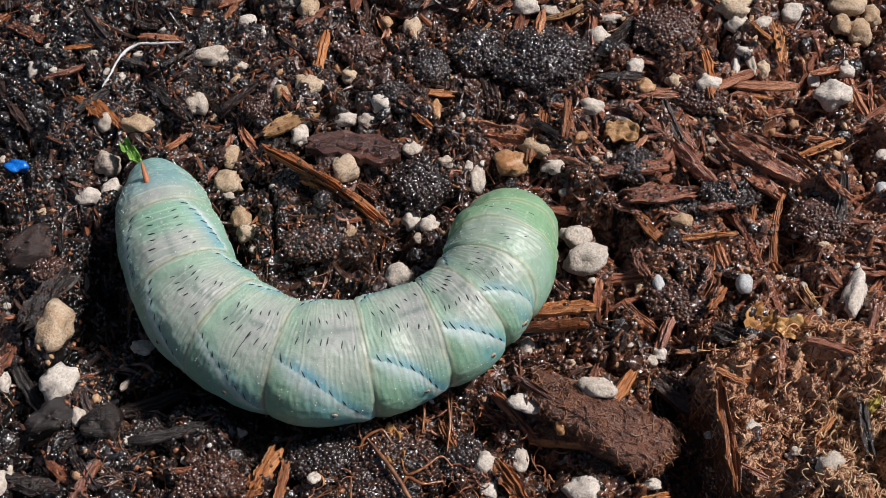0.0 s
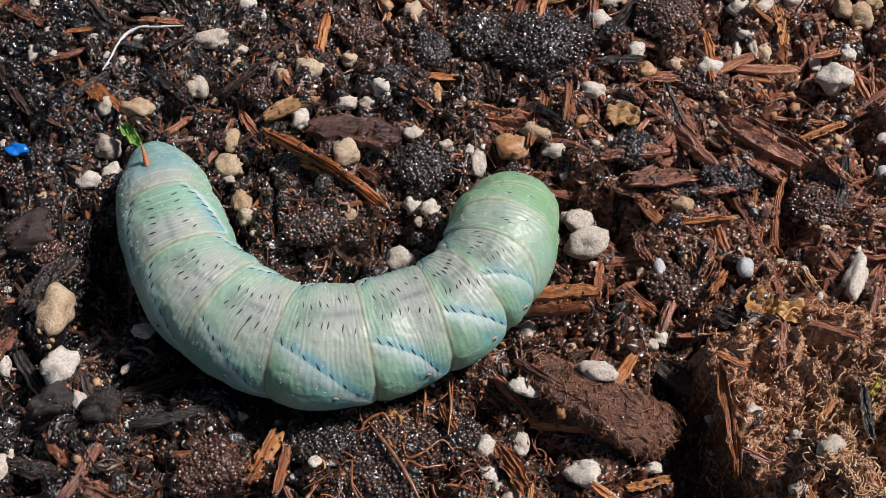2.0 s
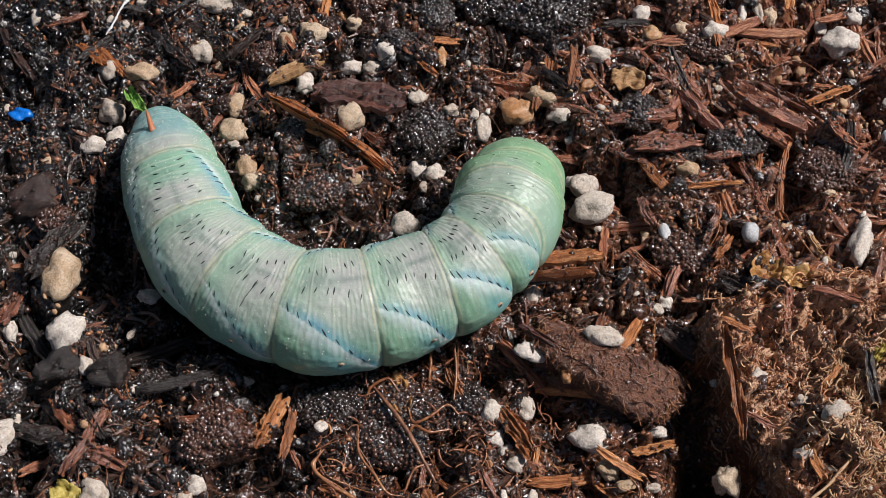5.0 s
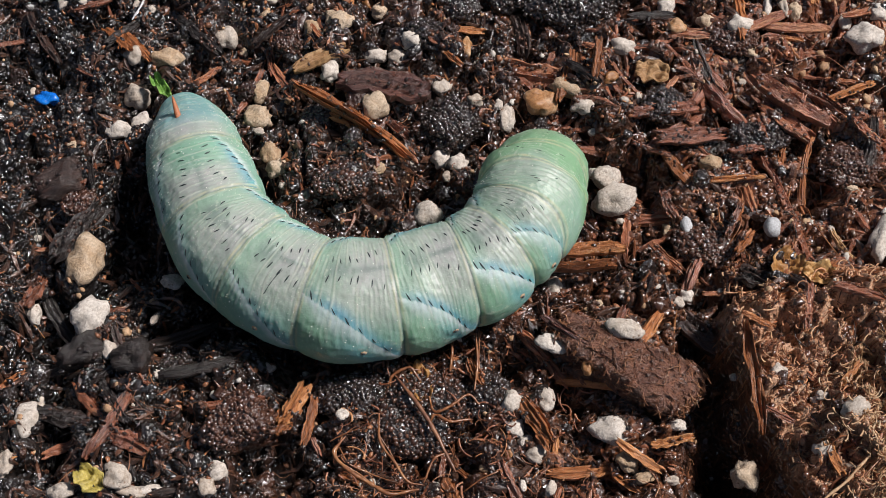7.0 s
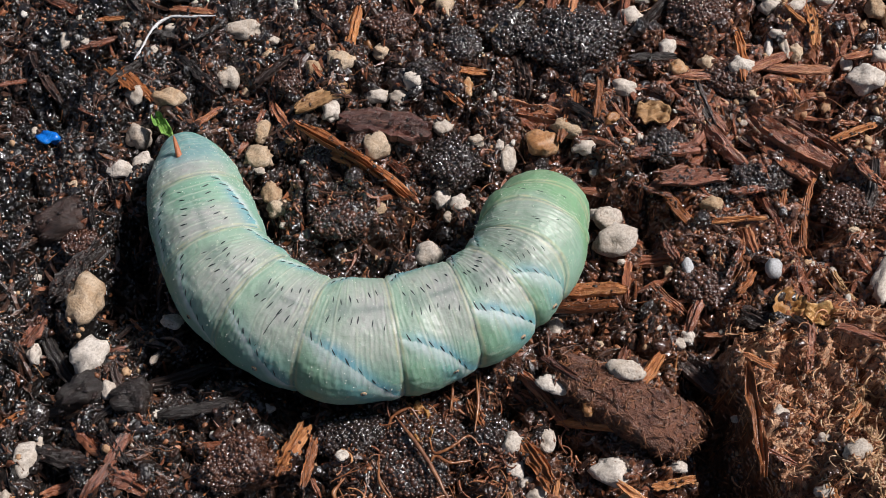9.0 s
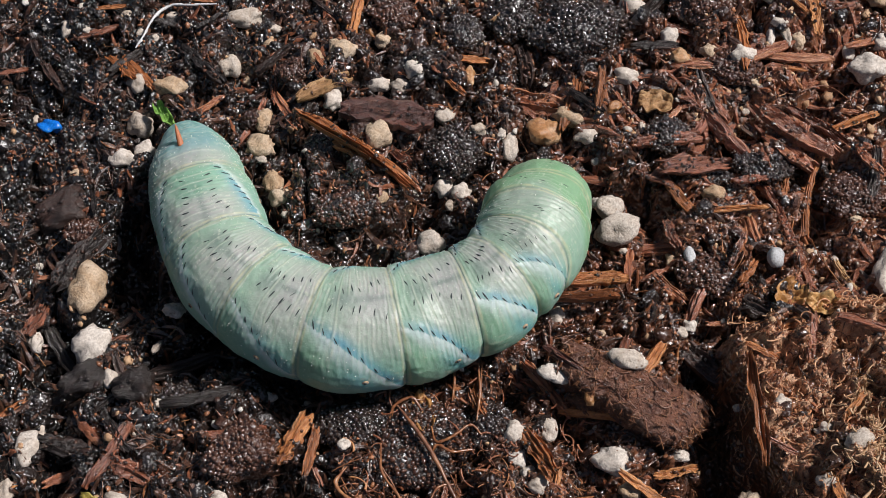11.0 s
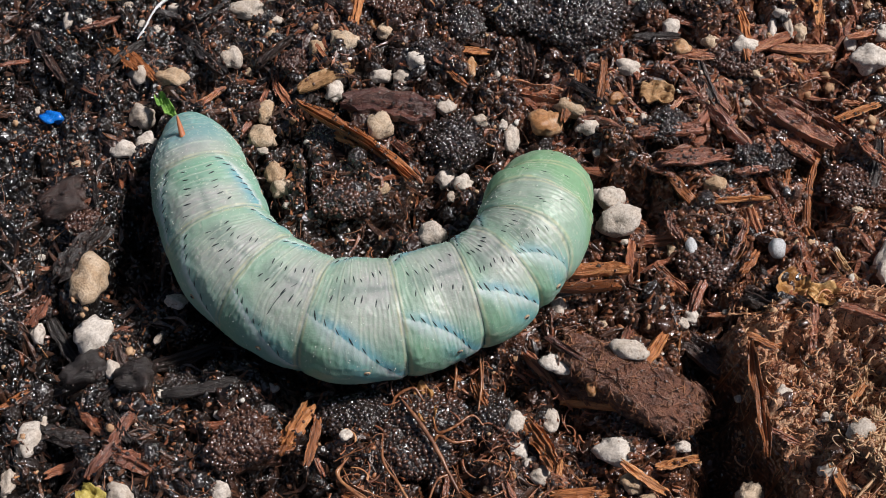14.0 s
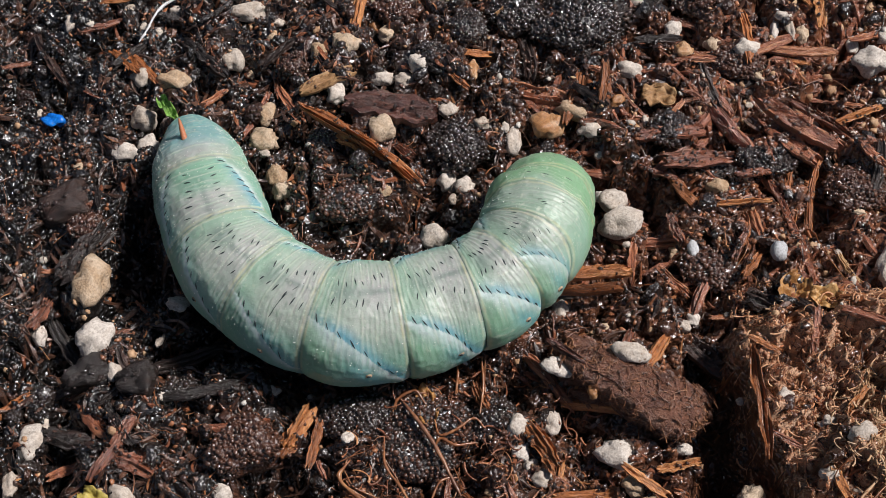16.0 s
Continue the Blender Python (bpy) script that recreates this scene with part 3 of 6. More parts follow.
curls("rootlets", "curled glossy red-brown rootlets in the soil", FLAKE_R, 520, (-16, 14, -42, -19), (0.6, 2.6), (0.07, 0.22), 501)
curls("rootlets", "curled orange rootlets in the soil", FLAKE_O, 130, (-16, 14, -42, -20), (0.6, 2.4), (0.07, 0.2), 502)
curls("rootlets", "fine curled rootlets in the hollow of the larva", FLAKE_R, 200, (-25, 3, -8, 12), (0.4, 1.8), (0.04, 0.12), 503, 0.3)
curls("rootlets", "dry curled rootlets on the clod", FIBRE_C, 1300, (31, 66, -48, -10), (0.4, 1.4), (0.05, 0.16), 504, 0.2)

curls("rootlets", "dry straw-coloured rootlets on the clod", FIBRE_S, 900, (39, 64, -47, -27), (0.5, 1.8), (0.06, 0.17), 505, 0.3)


# ---------------------------------------------------------------- small things
def grain(name, label, category, group, mat, x, y, z, w, d, h, rz=0, seed=0, lumpy=0.29, shape=None):
    """A porous or stony granule; half sunk, its centre at x, y, z (mm); w, d, h: its extents."""
    v0, f0 = shape or ICO3
    off = Vector((seed * 3.7, seed * 1.3, seed * 7.9))
    k = np.array([1 + lumpy * 1.6 * noise.noise(Vector(p) * 1.3 + off) + lumpy * 0.7 * noise.noise(Vector(p) * 3.1 + off)
                  + lumpy * 0.18 * noise.noise(Vector(p) * 7.0 + off) for p in v0])
    v = v0 * k[:, None]
    sup = np.abs(v)
    v = np.sign(v) * sup ** 0.95
    v = v / (v.max(0) - v.min(0)) * np.array([w, d, h])
    ob = new(name, mesh_np(name, v * MM, f0, mat))
    ob.matrix_world = pose(x * MM, y * MM, z * MM, RNG.uniform(-8, 8), RNG.uniform(-8, 8), rz)
    return tagged(ob, label, category, group)


def perlite(x, y, z, w, d, h, rz=0, seed=0):
    return grain("perlite_granule", "white porous perlite granule lying in wet soil", "perlite", "perlite granules", PERLITE, x, y, z, w, d, h, rz, seed)


def pumice(x, y, z, w, d, h, rz=0, seed=0):
    return grain("pumice_granule", "tan porous pumice granule with brown stains", "pumice", "pumice granules", PUMICE, x, y, z, w, d, h, rz, seed, 0.34)


def amber(x, y, z, w, d, h, rz=0, seed=0):
    return grain("pebble", "amber brown rough wet pebble in the soil", "pebble", "amber pebbles", AMBER, x, y, z, w, d, h, rz, seed, 0.3)


def greystone(x, y, z, w, d, h, rz=0, seed=0):
    return grain("pebble", "pale grey smooth pebble in the soil", "pebble", "grey pebbles", GREYSTONE, x, y, z, w, d, h, rz, seed, 0.12)


BARKS = {"o": (BARK_O, "orange-brown splintered bark chip on wet soil"), "r": (BARK_R, "wet reddish brown bark chip in soil"),
         "m": (BARK_M, "dark maroon wet bark chip in soil"),
         "d": (BARK_D, "wet dark brown bark chip in soil"), "t": (BARK_T, "pale tan wood splinter on soil")}


def chip_mesh(length, width, thick, seed, mat, split=0.35):
    """A splintered slab: long grain along x, ragged ends, grooved faces."""
    rng = np.random.RandomState(seed)
    nl, nw = 16, 9
    u, w = np.linspace(-0.5, 0.5, nl), np.linspace(-0.5, 0.5, nw)
    rag0, rag1 = rng.uniform(-1, 1, nw) * split, rng.uniform(-1, 1, nw) * split
    groove = rng.uniform(-1, 1, nw) * 0.34
    bend = rng.uniform(-0.06, 0.06)
    gu, gw = np.meshgrid(u, w, indexing="ij")
    end = min(width * 0.8, length * 0.25)
    x = gu * length + np.where(gu < 0, rag0[None] * (-2 * gu) ** 3, rag1[None] * (2 * gu) ** 3) * end
    edge = 1 - 0.42 * np.abs(vnoise(gu * 6 + seed, np.sign(gw) * 3.0 + 7, seed % 97) - 0.5) * 2 - 0.18 * np.abs(2 * gu) ** 3
    y = gw * width * edge + 0.05 * width * (vnoise(gu * 11 + seed, gw * 3, 8) - 0.5) + bend * length * (2 * gu) ** 2
    ridge = 0.5 + groove[None] * (0.5 + vnoise(gu * 4 + seed, gw * 9, 4)) + 0.5 * (vnoise(gu * 9, gw * 9 + seed, 3) - 0.5)
    taper = (1 - 0.5 * np.abs(2 * gw) ** 4) * (1 - 0.45 * np.abs(2 * gu) ** 6)
    top = np.stack([x, y, thick * ridge * taper], -1)
    bot = np.stack([x, y * 0.94, -thick * 0.5 * taper], -1)
    v = np.vstack([top.reshape(-1, 3), bot.reshape(-1, 3)])
    i = np.arange(nl * nw).reshape(nl, nw)
    q = np.stack([i[:-1, :-1], i[1:, :-1], i[1:, 1:], i[:-1, 1:]], -1).reshape(-1, 4)
    o = nl * nw
    loop = np.r_[i[0, :], i[1:, -1], i[-1, -2::-1], i[-2:0:-1, 0]]
    nx = np.roll(loop, -1)
    sides = np.stack([loop, nx, nx + o, loop + o], -1)
    return mesh_np("bark_chip", v * MM, np.vstack([q, q[:, ::-1] + o, sides]), mat, False)


def bark(kind, x, y, z, length, width, thick, rz=0, ry=0, rx=0, seed=1):
    mat, label = BARKS[kind]
    ob = new("bark_chip", chip_mesh(length, width, thick, seed, mat))
    ob.matrix_world = pose(x * MM, y * MM, z * MM, rx, ry, rz)
    rng = np.random.RandomState(seed + 5000)
    n = int(length * width * (0.7 if kind in "otm" else 1.7)) + 3
    iv, jf = ICO1
    c = np.stack([rng.uniform(-0.46, 0.46, n) * length, rng.uniform(-0.42, 0.42, n) * width, thick * rng.uniform(0.28, 0.62, n)], -1)
    c[:, 1] *= rng.choice([0.6, 1.0, 1.15], n)
    cv = iv[None] * (1 + rng.uniform(-0.25, 0.25, (n, len(iv), 1))) * (rng.uniform(0.10, 0.30, (n, 1)) * rng.uniform(0.6, 1.3, (n, 3)))[:, None] + c[:, None]
    cf = (jf[None] + np.arange(n)[:, None, None] * len(iv)).reshape(-1, 3)
    tagged(part("clinging_soil", mesh_np("clinging_soil", cv.reshape(-1, 3) * MM, cf, CRUMB_BROWN if seed % 3 else CRUMB_BLACK), ob), kind="stuff")
    return tagged(ob, label, "bark chip", "bark chips in the soil")


def clump(label, mat, x, y, z, w, d, h, rz, seed, crumb_mat, n=260, fibrous=False, boxy=False):
    """A clod of soil: a lumpy core and crumbs stuck on it."""
    base = tagged(new("soil_clod"), label, "soil clod", "soil clods")
    base.matrix_world = pose(x * MM, y * MM, z * MM, 0, 0, rz)
    rng = np.random.RandomState(seed)
    v0, f0 = ICO4
    off = Vector((seed * 2.1, seed * 0.7, 1.0))
    k = np.array([1 + 0.30 * noise.noise(Vector(p) * 1.6 + off) + 0.16 * noise.noise(Vector(p) * 4.5 + off)
                  + 0.10 * noise.noise(Vector(p) * 11 + off) for p in v0])
    if boxy:
        # a broken slab: flat faces with rough edges, thinner at its west end
        k = k ** 0.9 * (np.abs(v0) ** 5).sum(1) ** -0.2 * 0.86
    v = v0 * k[:, None] * np.array([w, d, h]) / 2
    if boxy:
        v[:, 1] *= 0.72 + 0.42 * v[:, 0] / w
        v[:, 2] *= 0.9 + 0.25 * v[:, 0] / w
    part("core", mesh_np("core", v * MM, f0, mat), base)
    up = np.where(v0[:, 2] > -0.1)[0]
    n = int(n * (1.0 if fibrous else 2.8))
    if fibrous:
        # short curled fibres matted over the clod
        c = v[rng.choice(up, n)]
        t = rng.normal(size=c.shape)
        nrm = c / np.array([w, d, h]) ** 2
        nrm /= np.linalg.norm(nrm, axis=1, keepdims=True)
        t -= (t * nrm).sum(1, keepdims=True) * nrm
        t /= np.linalg.norm(t, axis=1, keepdims=True)
        side = np.cross(nrm, t)
        q = np.linspace(-1, 1, 5)[None, :, None]
        ln, cv = rng.uniform(0.2, 0.95, (len(c), 1, 1)), rng.normal(0, 0.35, (len(c), 1, 1))
        path = c[:, None] + t[:, None] * q * ln + side[:, None] * cv * (q ** 2) * ln + nrm[:, None] * (0.02 + 0.22 * rng.rand(len(c), 1, 1)) * (1 - 0.5 * q ** 2)
        fv, ff = tubes(path, rng.uniform(0.025, 0.07, (len(c), 1)) * np.ones((1, 5)), 4)
        tagged(part("fibre_coat", mesh_np("fibre_coat", fv * MM, ff, FIBRE_R if boxy else FLAKE_R), base), kind="stuff")
        n = n if boxy else n // 2
    c = v[rng.choice(up, n)]
    iv, jf = ICO1
    size = (0.10 + 0.34 * rng.rand(n) ** 1.6) * (0.6 if fibrous else 1.0)
    cv = iv[None] * (1 + rng.uniform(-0.38, 0.38, (n, len(iv), 1))) * (size[:, None] * rng.uniform(0.5, 1.3, (n, 3)))[:, None]
    cv = np.einsum("nij,nkj->nki", rotations(n, rng), cv) + c[:, None]
    cf = (jf[None] + np.arange(n)[:, None, None] * len(iv)).reshape(-1, 3)
    tagged(part("crumb_coat", mesh_np("crumb_coat", cv.reshape(-1, 3) * MM, cf, crumb_mat), base), kind="stuff")
    return base


def strand(name, label, category, mat, pts, radius, group=""):
    """A hair, root or straw through the points (mm)."""
    p = catmull(pts, 8)
    n = len(p)
    rng = np.random.RandomState(int(abs(p.sum()) * 10) % 9999)
    p = p + (0.06 + 0.35 * radius) * np.cumsum(rng.normal(0, 0.30, p.shape), axis=0) / 2.2
    rad = 0.8 * radius * (1 - 0.5 * np.abs(np.linspace(-1, 1, n)) ** 3) * rng.uniform(0.7, 1.2, n)
    v, f = tubes(p[None], rad[None], 6)
    c = p.mean(0)
    ob = new(name, mesh_np(name, (v - c) * MM, f, mat))
    ob.location = Vector(c) * MM
    return tagged(ob, label, category, group)


# ---------------------------------------------------------------- the larva
CREASES = [0.0, 11.5, 20.4, 28.6, 37.0, 46.4, 54.8, 60.2, 65.3, 69.8, 73.4, LENGTH]
STRIPED = 7
HORN_S = 7.4
# stripes, ring by ring: degrees from the top of the back as a + b u + c u^2 through the ring
STRIPE_OUT = np.radians([(0, 0, 0), (35, 50, -20), (34, 45, 10), (33, 28, 32), (23, 20, 62), (26, 20, 62), (19, 14, 62), (14, 10, 62)])
STRIPE_IN = np.radians([(0, 0, 0), (22, 60, -25), (36, 70, -20), (33, 70, -10), (36, 70, -20), (36, 70, -20), (34, 75, -20), (36, 75, -20)])


def back_line(s):
    """Where the middle of the back runs, in radians from the top."""
    return np.radians(np.interp(s, (9.4, 15.4, 23.4, 31.4, 41.4, 49.4, 57.4, 63.4, 69.4), (2, 3, 5, 0, -4, -5, -6, -1, 0)))


def lin(r, g, b):
    return np.array([(c / 255.0) ** 2.2 for c in (r, g, b)])


def body_lift(s):
    """How far the body is raised towards its head, in mm."""
    return 2.6 * smoothstep(0.60, 0.86, s / LENGTH) - 1.2 * smoothstep(0.93, 1.0, s / LENGTH)


def segment_of(s):
    """The index of the ring that holds s, and the share of the way through it."""
    k = np.clip(np.searchsorted(CREASES, s) - 1, 0, len(CREASES) - 2)
    c = np.array(CREASES)
    return k, (s - c[k]) / (c[k + 1] - c[k])


def skin_point(s, th, out=0.0):
    """A place on the skin, in mm: s along the spine, th radians from the top of the back (+ to the outer flank)."""
    s, th = np.broadcast_arrays(np.asarray(s, float), np.asarray(th, float))
    # towards the head the rings lean back down the sides
    label = s
    s = s - 0.95 * smoothstep(60, 66, s) * smoothstep(LENGTH, LENGTH - 5, s) * np.minimum(np.abs(th), 1.4) ** 2
    cx, cy, r = spine_at(s)
    ax, ay, _ = spine_at(s - 0.3)
    bx, by, _ = spine_at(s + 0.3)
    tx, ty = bx - ax, by - ay
    ln = np.hypot(tx, ty) + 1e-9
    tx, ty = tx / ln, ty / ln
    cap = np.sqrt(np.clip(1 - np.clip(1 - s / 4.6, 0, 1) ** 2, 0, 1)) * np.sqrt(np.clip(1 - np.clip(1 - (LENGTH - s) / 5.2, 0, 1) ** 2, 0, 1))
    s = label
    k, u = segment_of(s)
    cr = np.array(CREASES)
    inner = cr[1:-1]
    d = np.abs(s[..., None] - inner).min(-1)
    side = np.abs(np.sin(th))
    swell = 0.042 * np.where(th > 0, smoothstep(26, 40, s) * smoothstep(68, 61, s), 0.6) * (np.sin(math.pi * np.clip(u, 0, 1)) ** 0.8 - 0.58) * (0.05 + 0.95 * side ** 3)
    ring = -0.06 * np.exp(-(d / 0.20) ** 2) * (0.6 + 0.8 * side ** 2) - 0.05 * np.exp(-(d / 1.0) ** 2) * side - 0.34 * np.exp(-(d / 0.5) ** 2) * side ** 8 * np.where(th > 0, smoothstep(28, 38, s) * smoothstep(67, 61, s), 1.0)
    ph = (8 * u + 0.5 * vnoise(s * 0.3, th * 2.5, 71)) % 1.0
    groove = np.exp(-((ph - 0.5) / 0.13) ** 2) * smoothstep(0.35, 0.7, vnoise(s * 0.9, th * 2.6, 72))
    wrinkle = -0.062 * groove * (1 - 0.8 * smoothstep(0.9, 1.35, np.abs(th))) * (1 - 0.6 * smoothstep(LENGTH - 13, LENGTH - 8, s)) * smoothstep(0.0, 0.1, u) * smoothstep(1.0, 0.9, u)
    # the side fold under the breathing holes, and fine unevenness
    fold = -0.35 * np.exp(-((np.abs(th) - 1.95) / 0.12) ** 2)
    rough = 0.22 * (vnoise(s * 0.55, th * 4 + 9, 73) - 0.5) + 0.10 * (vnoise(s * 2.2, th * 16 + 3, 74) - 0.5)
    # fine cross lines of the skin
    line = np.sin(2 * math.pi * (s / 0.52 + 0.8 * vnoise(s * 0.25, th * 3.0, 75)))
    rough = rough + 0.020 * line * smoothstep(0.3, 0.65, vnoise(s * 0.7, th * 2.2, 76)) * smoothstep(1.5, 1.0, np.abs(th))
    a = (r * (1 + swell) + (ring + wrinkle + fold + rough)) * cap + out
    b = a * 0.94
    zc = 0.94 * r - 2.0 + body_lift(s)
    return np.stack([cx + ty * a * np.sin(th), cy - tx * a * np.sin(th), zc + b * np.cos(th)], -1)


BACK, GREEN, FLANK, BELLY = lin(173, 184, 172), lin(147, 180, 157), lin(144, 185, 166), lin(120, 174, 156)
STRIPE, AZURE, PATCH, HEADC = lin(208, 224, 222), lin(98, 172, 198), lin(179, 179, 176), lin(131, 173, 132)


def stripe_line(k, u, th):
    """The angle from the top of the back at which a stripe's upper edge runs."""
    k = np.clip(k, 0, STRIPED)
    c = np.where((np.asarray(th) >= 0)[..., None], STRIPE_OUT[k], STRIPE_IN[k])
    return c[..., 0] + c[..., 1] * u + c[..., 2] * u * u


def pigment(s, th):
    k, u = segment_of(s)
    _, _, r = spine_at(s)
    t = np.abs(th)
    n1 = vnoise(s * 0.4, th * 3 + 5, 81)
    n2 = vnoise(s * 1.3, th * 9 + 2, 82)
    n3 = vnoise(s * 4.5, th * 5 + 2, 83)

    def blend(c, col, w):
        w = np.clip(w, 0, 1)[..., None]
        return c * (1 - w) + col * w

    c = np.zeros(s.shape + (3,)) + BACK
    c = blend(c, GREEN, 0.75 * smoothstep(0.5, 0.05, u + 0.2 * (n1 - 0.5)))
    c = blend(c, FLANK, smoothstep(radians(30), radians(68), t + 0.12 * (n1 - 0.5)))
    # weaker towards the tail: the sky light on that flank is put into the colour
    c = blend(c, BELLY, smoothstep(radians(85), radians(125), t) * (0.25 + 0.75 * smoothstep(34, 42, s)))
    # pale grey patch on the back at the front of each ring, with the vessel showing dark
    ht = np.abs(th - back_line(s)) * r
    pat = np.exp(-((ht + 1.4 * (n2 - 0.5)) / 2.9) ** 2) * smoothstep(0.38, 0.66, u + 0.2 * (n1 - 0.5)) * smoothstep(1.0, 0.9, u)
    c = blend(c, PATCH, 0.8 * pat)
    ves = np.exp(-((ht + 0.5 * (n2 - 0.5)) / 1.25) ** 2) * smoothstep(0.12, 0.3, u) * smoothstep(0.62, 0.42, u)
    ves = np.maximum(ves, 0.8 * np.exp(-((ht + 0.3 * (n1 - 0.5)) / 0.42) ** 2) * smoothstep(0.4, 0.55, u))
    c = blend(c, lin(112, 131, 123), 0.8 * ves * (0.7 + 0.4 * n1) * smoothstep(12, 16, s))
    # slanting white stripes with a blue upper border
    has = ((k >= 1) & (k <= STRIPED)).astype(float)
    dl = (t - stripe_line(k, u, th)) * r + 0.25 * (n2 - 0.5)
    blue = np.where(dl < 0, np.exp(-((dl + 0.3) / (0.75 + 0.9 * u)) ** 2), 0) * (0.35 + 0.65 * smoothstep(0.05, 0.4, u))
    c = blend(c, AZURE, np.where(th > 0, 0.15 + 0.5 * smoothstep(30, 40, s), 0.65) * has * blue * (0.75 + 0.4 * n1))
    low = np.where(dl > 0, np.exp(-(dl / (0.35 + (0.5 + smoothstep(30, 40, s)) * np.sin(math.pi * np.clip(u, 0, 1)) * (0.75 + 0.5 * n3))) ** 2), 0)
    c = blend(c, STRIPE, has * low * 0.95)
    under = np.exp(-((dl - 3.4) / 1.7) ** 2) * smoothstep(0.25, 0.6, u)
    c = blend(c, lin(98, 176, 188), 0.6 * smoothstep(30, 40, s) * has * under)
    behind = smoothstep(1.5, 3.5, dl) * smoothstep(0.45, 0.15, u)
    c = blend(c, lin(146, 188, 152), 0.55 * has * behind)
    # head end greener, tail shield bluish
    c = blend(c, lin(154, 179, 157), 0.55 * smoothstep(58, 68, s))
    c = blend(c, HEADC, 0.85 * smoothstep(68.4, 70.8, s + 2.6 * (t - 0.7)))
    c = blend(c, lin(112, 172, 178), 0.65 * smoothstep(10.5, 7.0, s) * smoothstep(radians(85), radians(30), t))
    c = blend(c, lin(128, 184, 156), 0.5 * smoothstep(11.5, 13, s) * smoothstep(17.5, 15.5, s) * smoothstep(radians(45), radians(20), t))
    # pale ring edges and wrinkle crests
    d = np.abs(s[..., None] - np.array(CREASES)[1:-1]).min(-1)
    c = blend(c, lin(214, 208, 164), 0.6 * np.exp(-((d - 0.25) / 0.12) ** 2) * (0.2 + n2))
    ph = (8 * u + 0.5 * vnoise(s * 0.3, th * 2.5, 71)) % 1.0
    crest = np.exp(-((ph - 0.70) / 0.09) ** 2) * smoothstep(0.35, 0.7, vnoise(s * 0.9, th * 2.6, 72))
    c = blend(c, lin(225, 230, 212), 0.45 * crest * (1 - smoothstep(0.8, 1.25, t)) * (1 - 0.8 * smoothstep(LENGTH - 14, LENGTH - 8, s)))
    line = np.sin(2 * math.pi * (s / 0.52 + 0.8 * vnoise(s * 0.25, th * 3.0, 75)))
    c = blend(c, lin(224, 228, 210), 0.2 * smoothstep(0.6, 1.0, line) * smoothstep(0.45, 0.7, vnoise(s * 0.7, th * 2.2, 76)) * smoothstep(1.4, 0.8, t))
    # pale flecks, thick on the front half of the rings
    fleck = smoothstep(0.80, 0.90, vnoise(s * 3.2, th * 26, 85)) * smoothstep(0.3, 0.7, n1)
    c = blend(c, lin(226, 230, 208), 0.4 * fleck)
    return c


RINGS = []


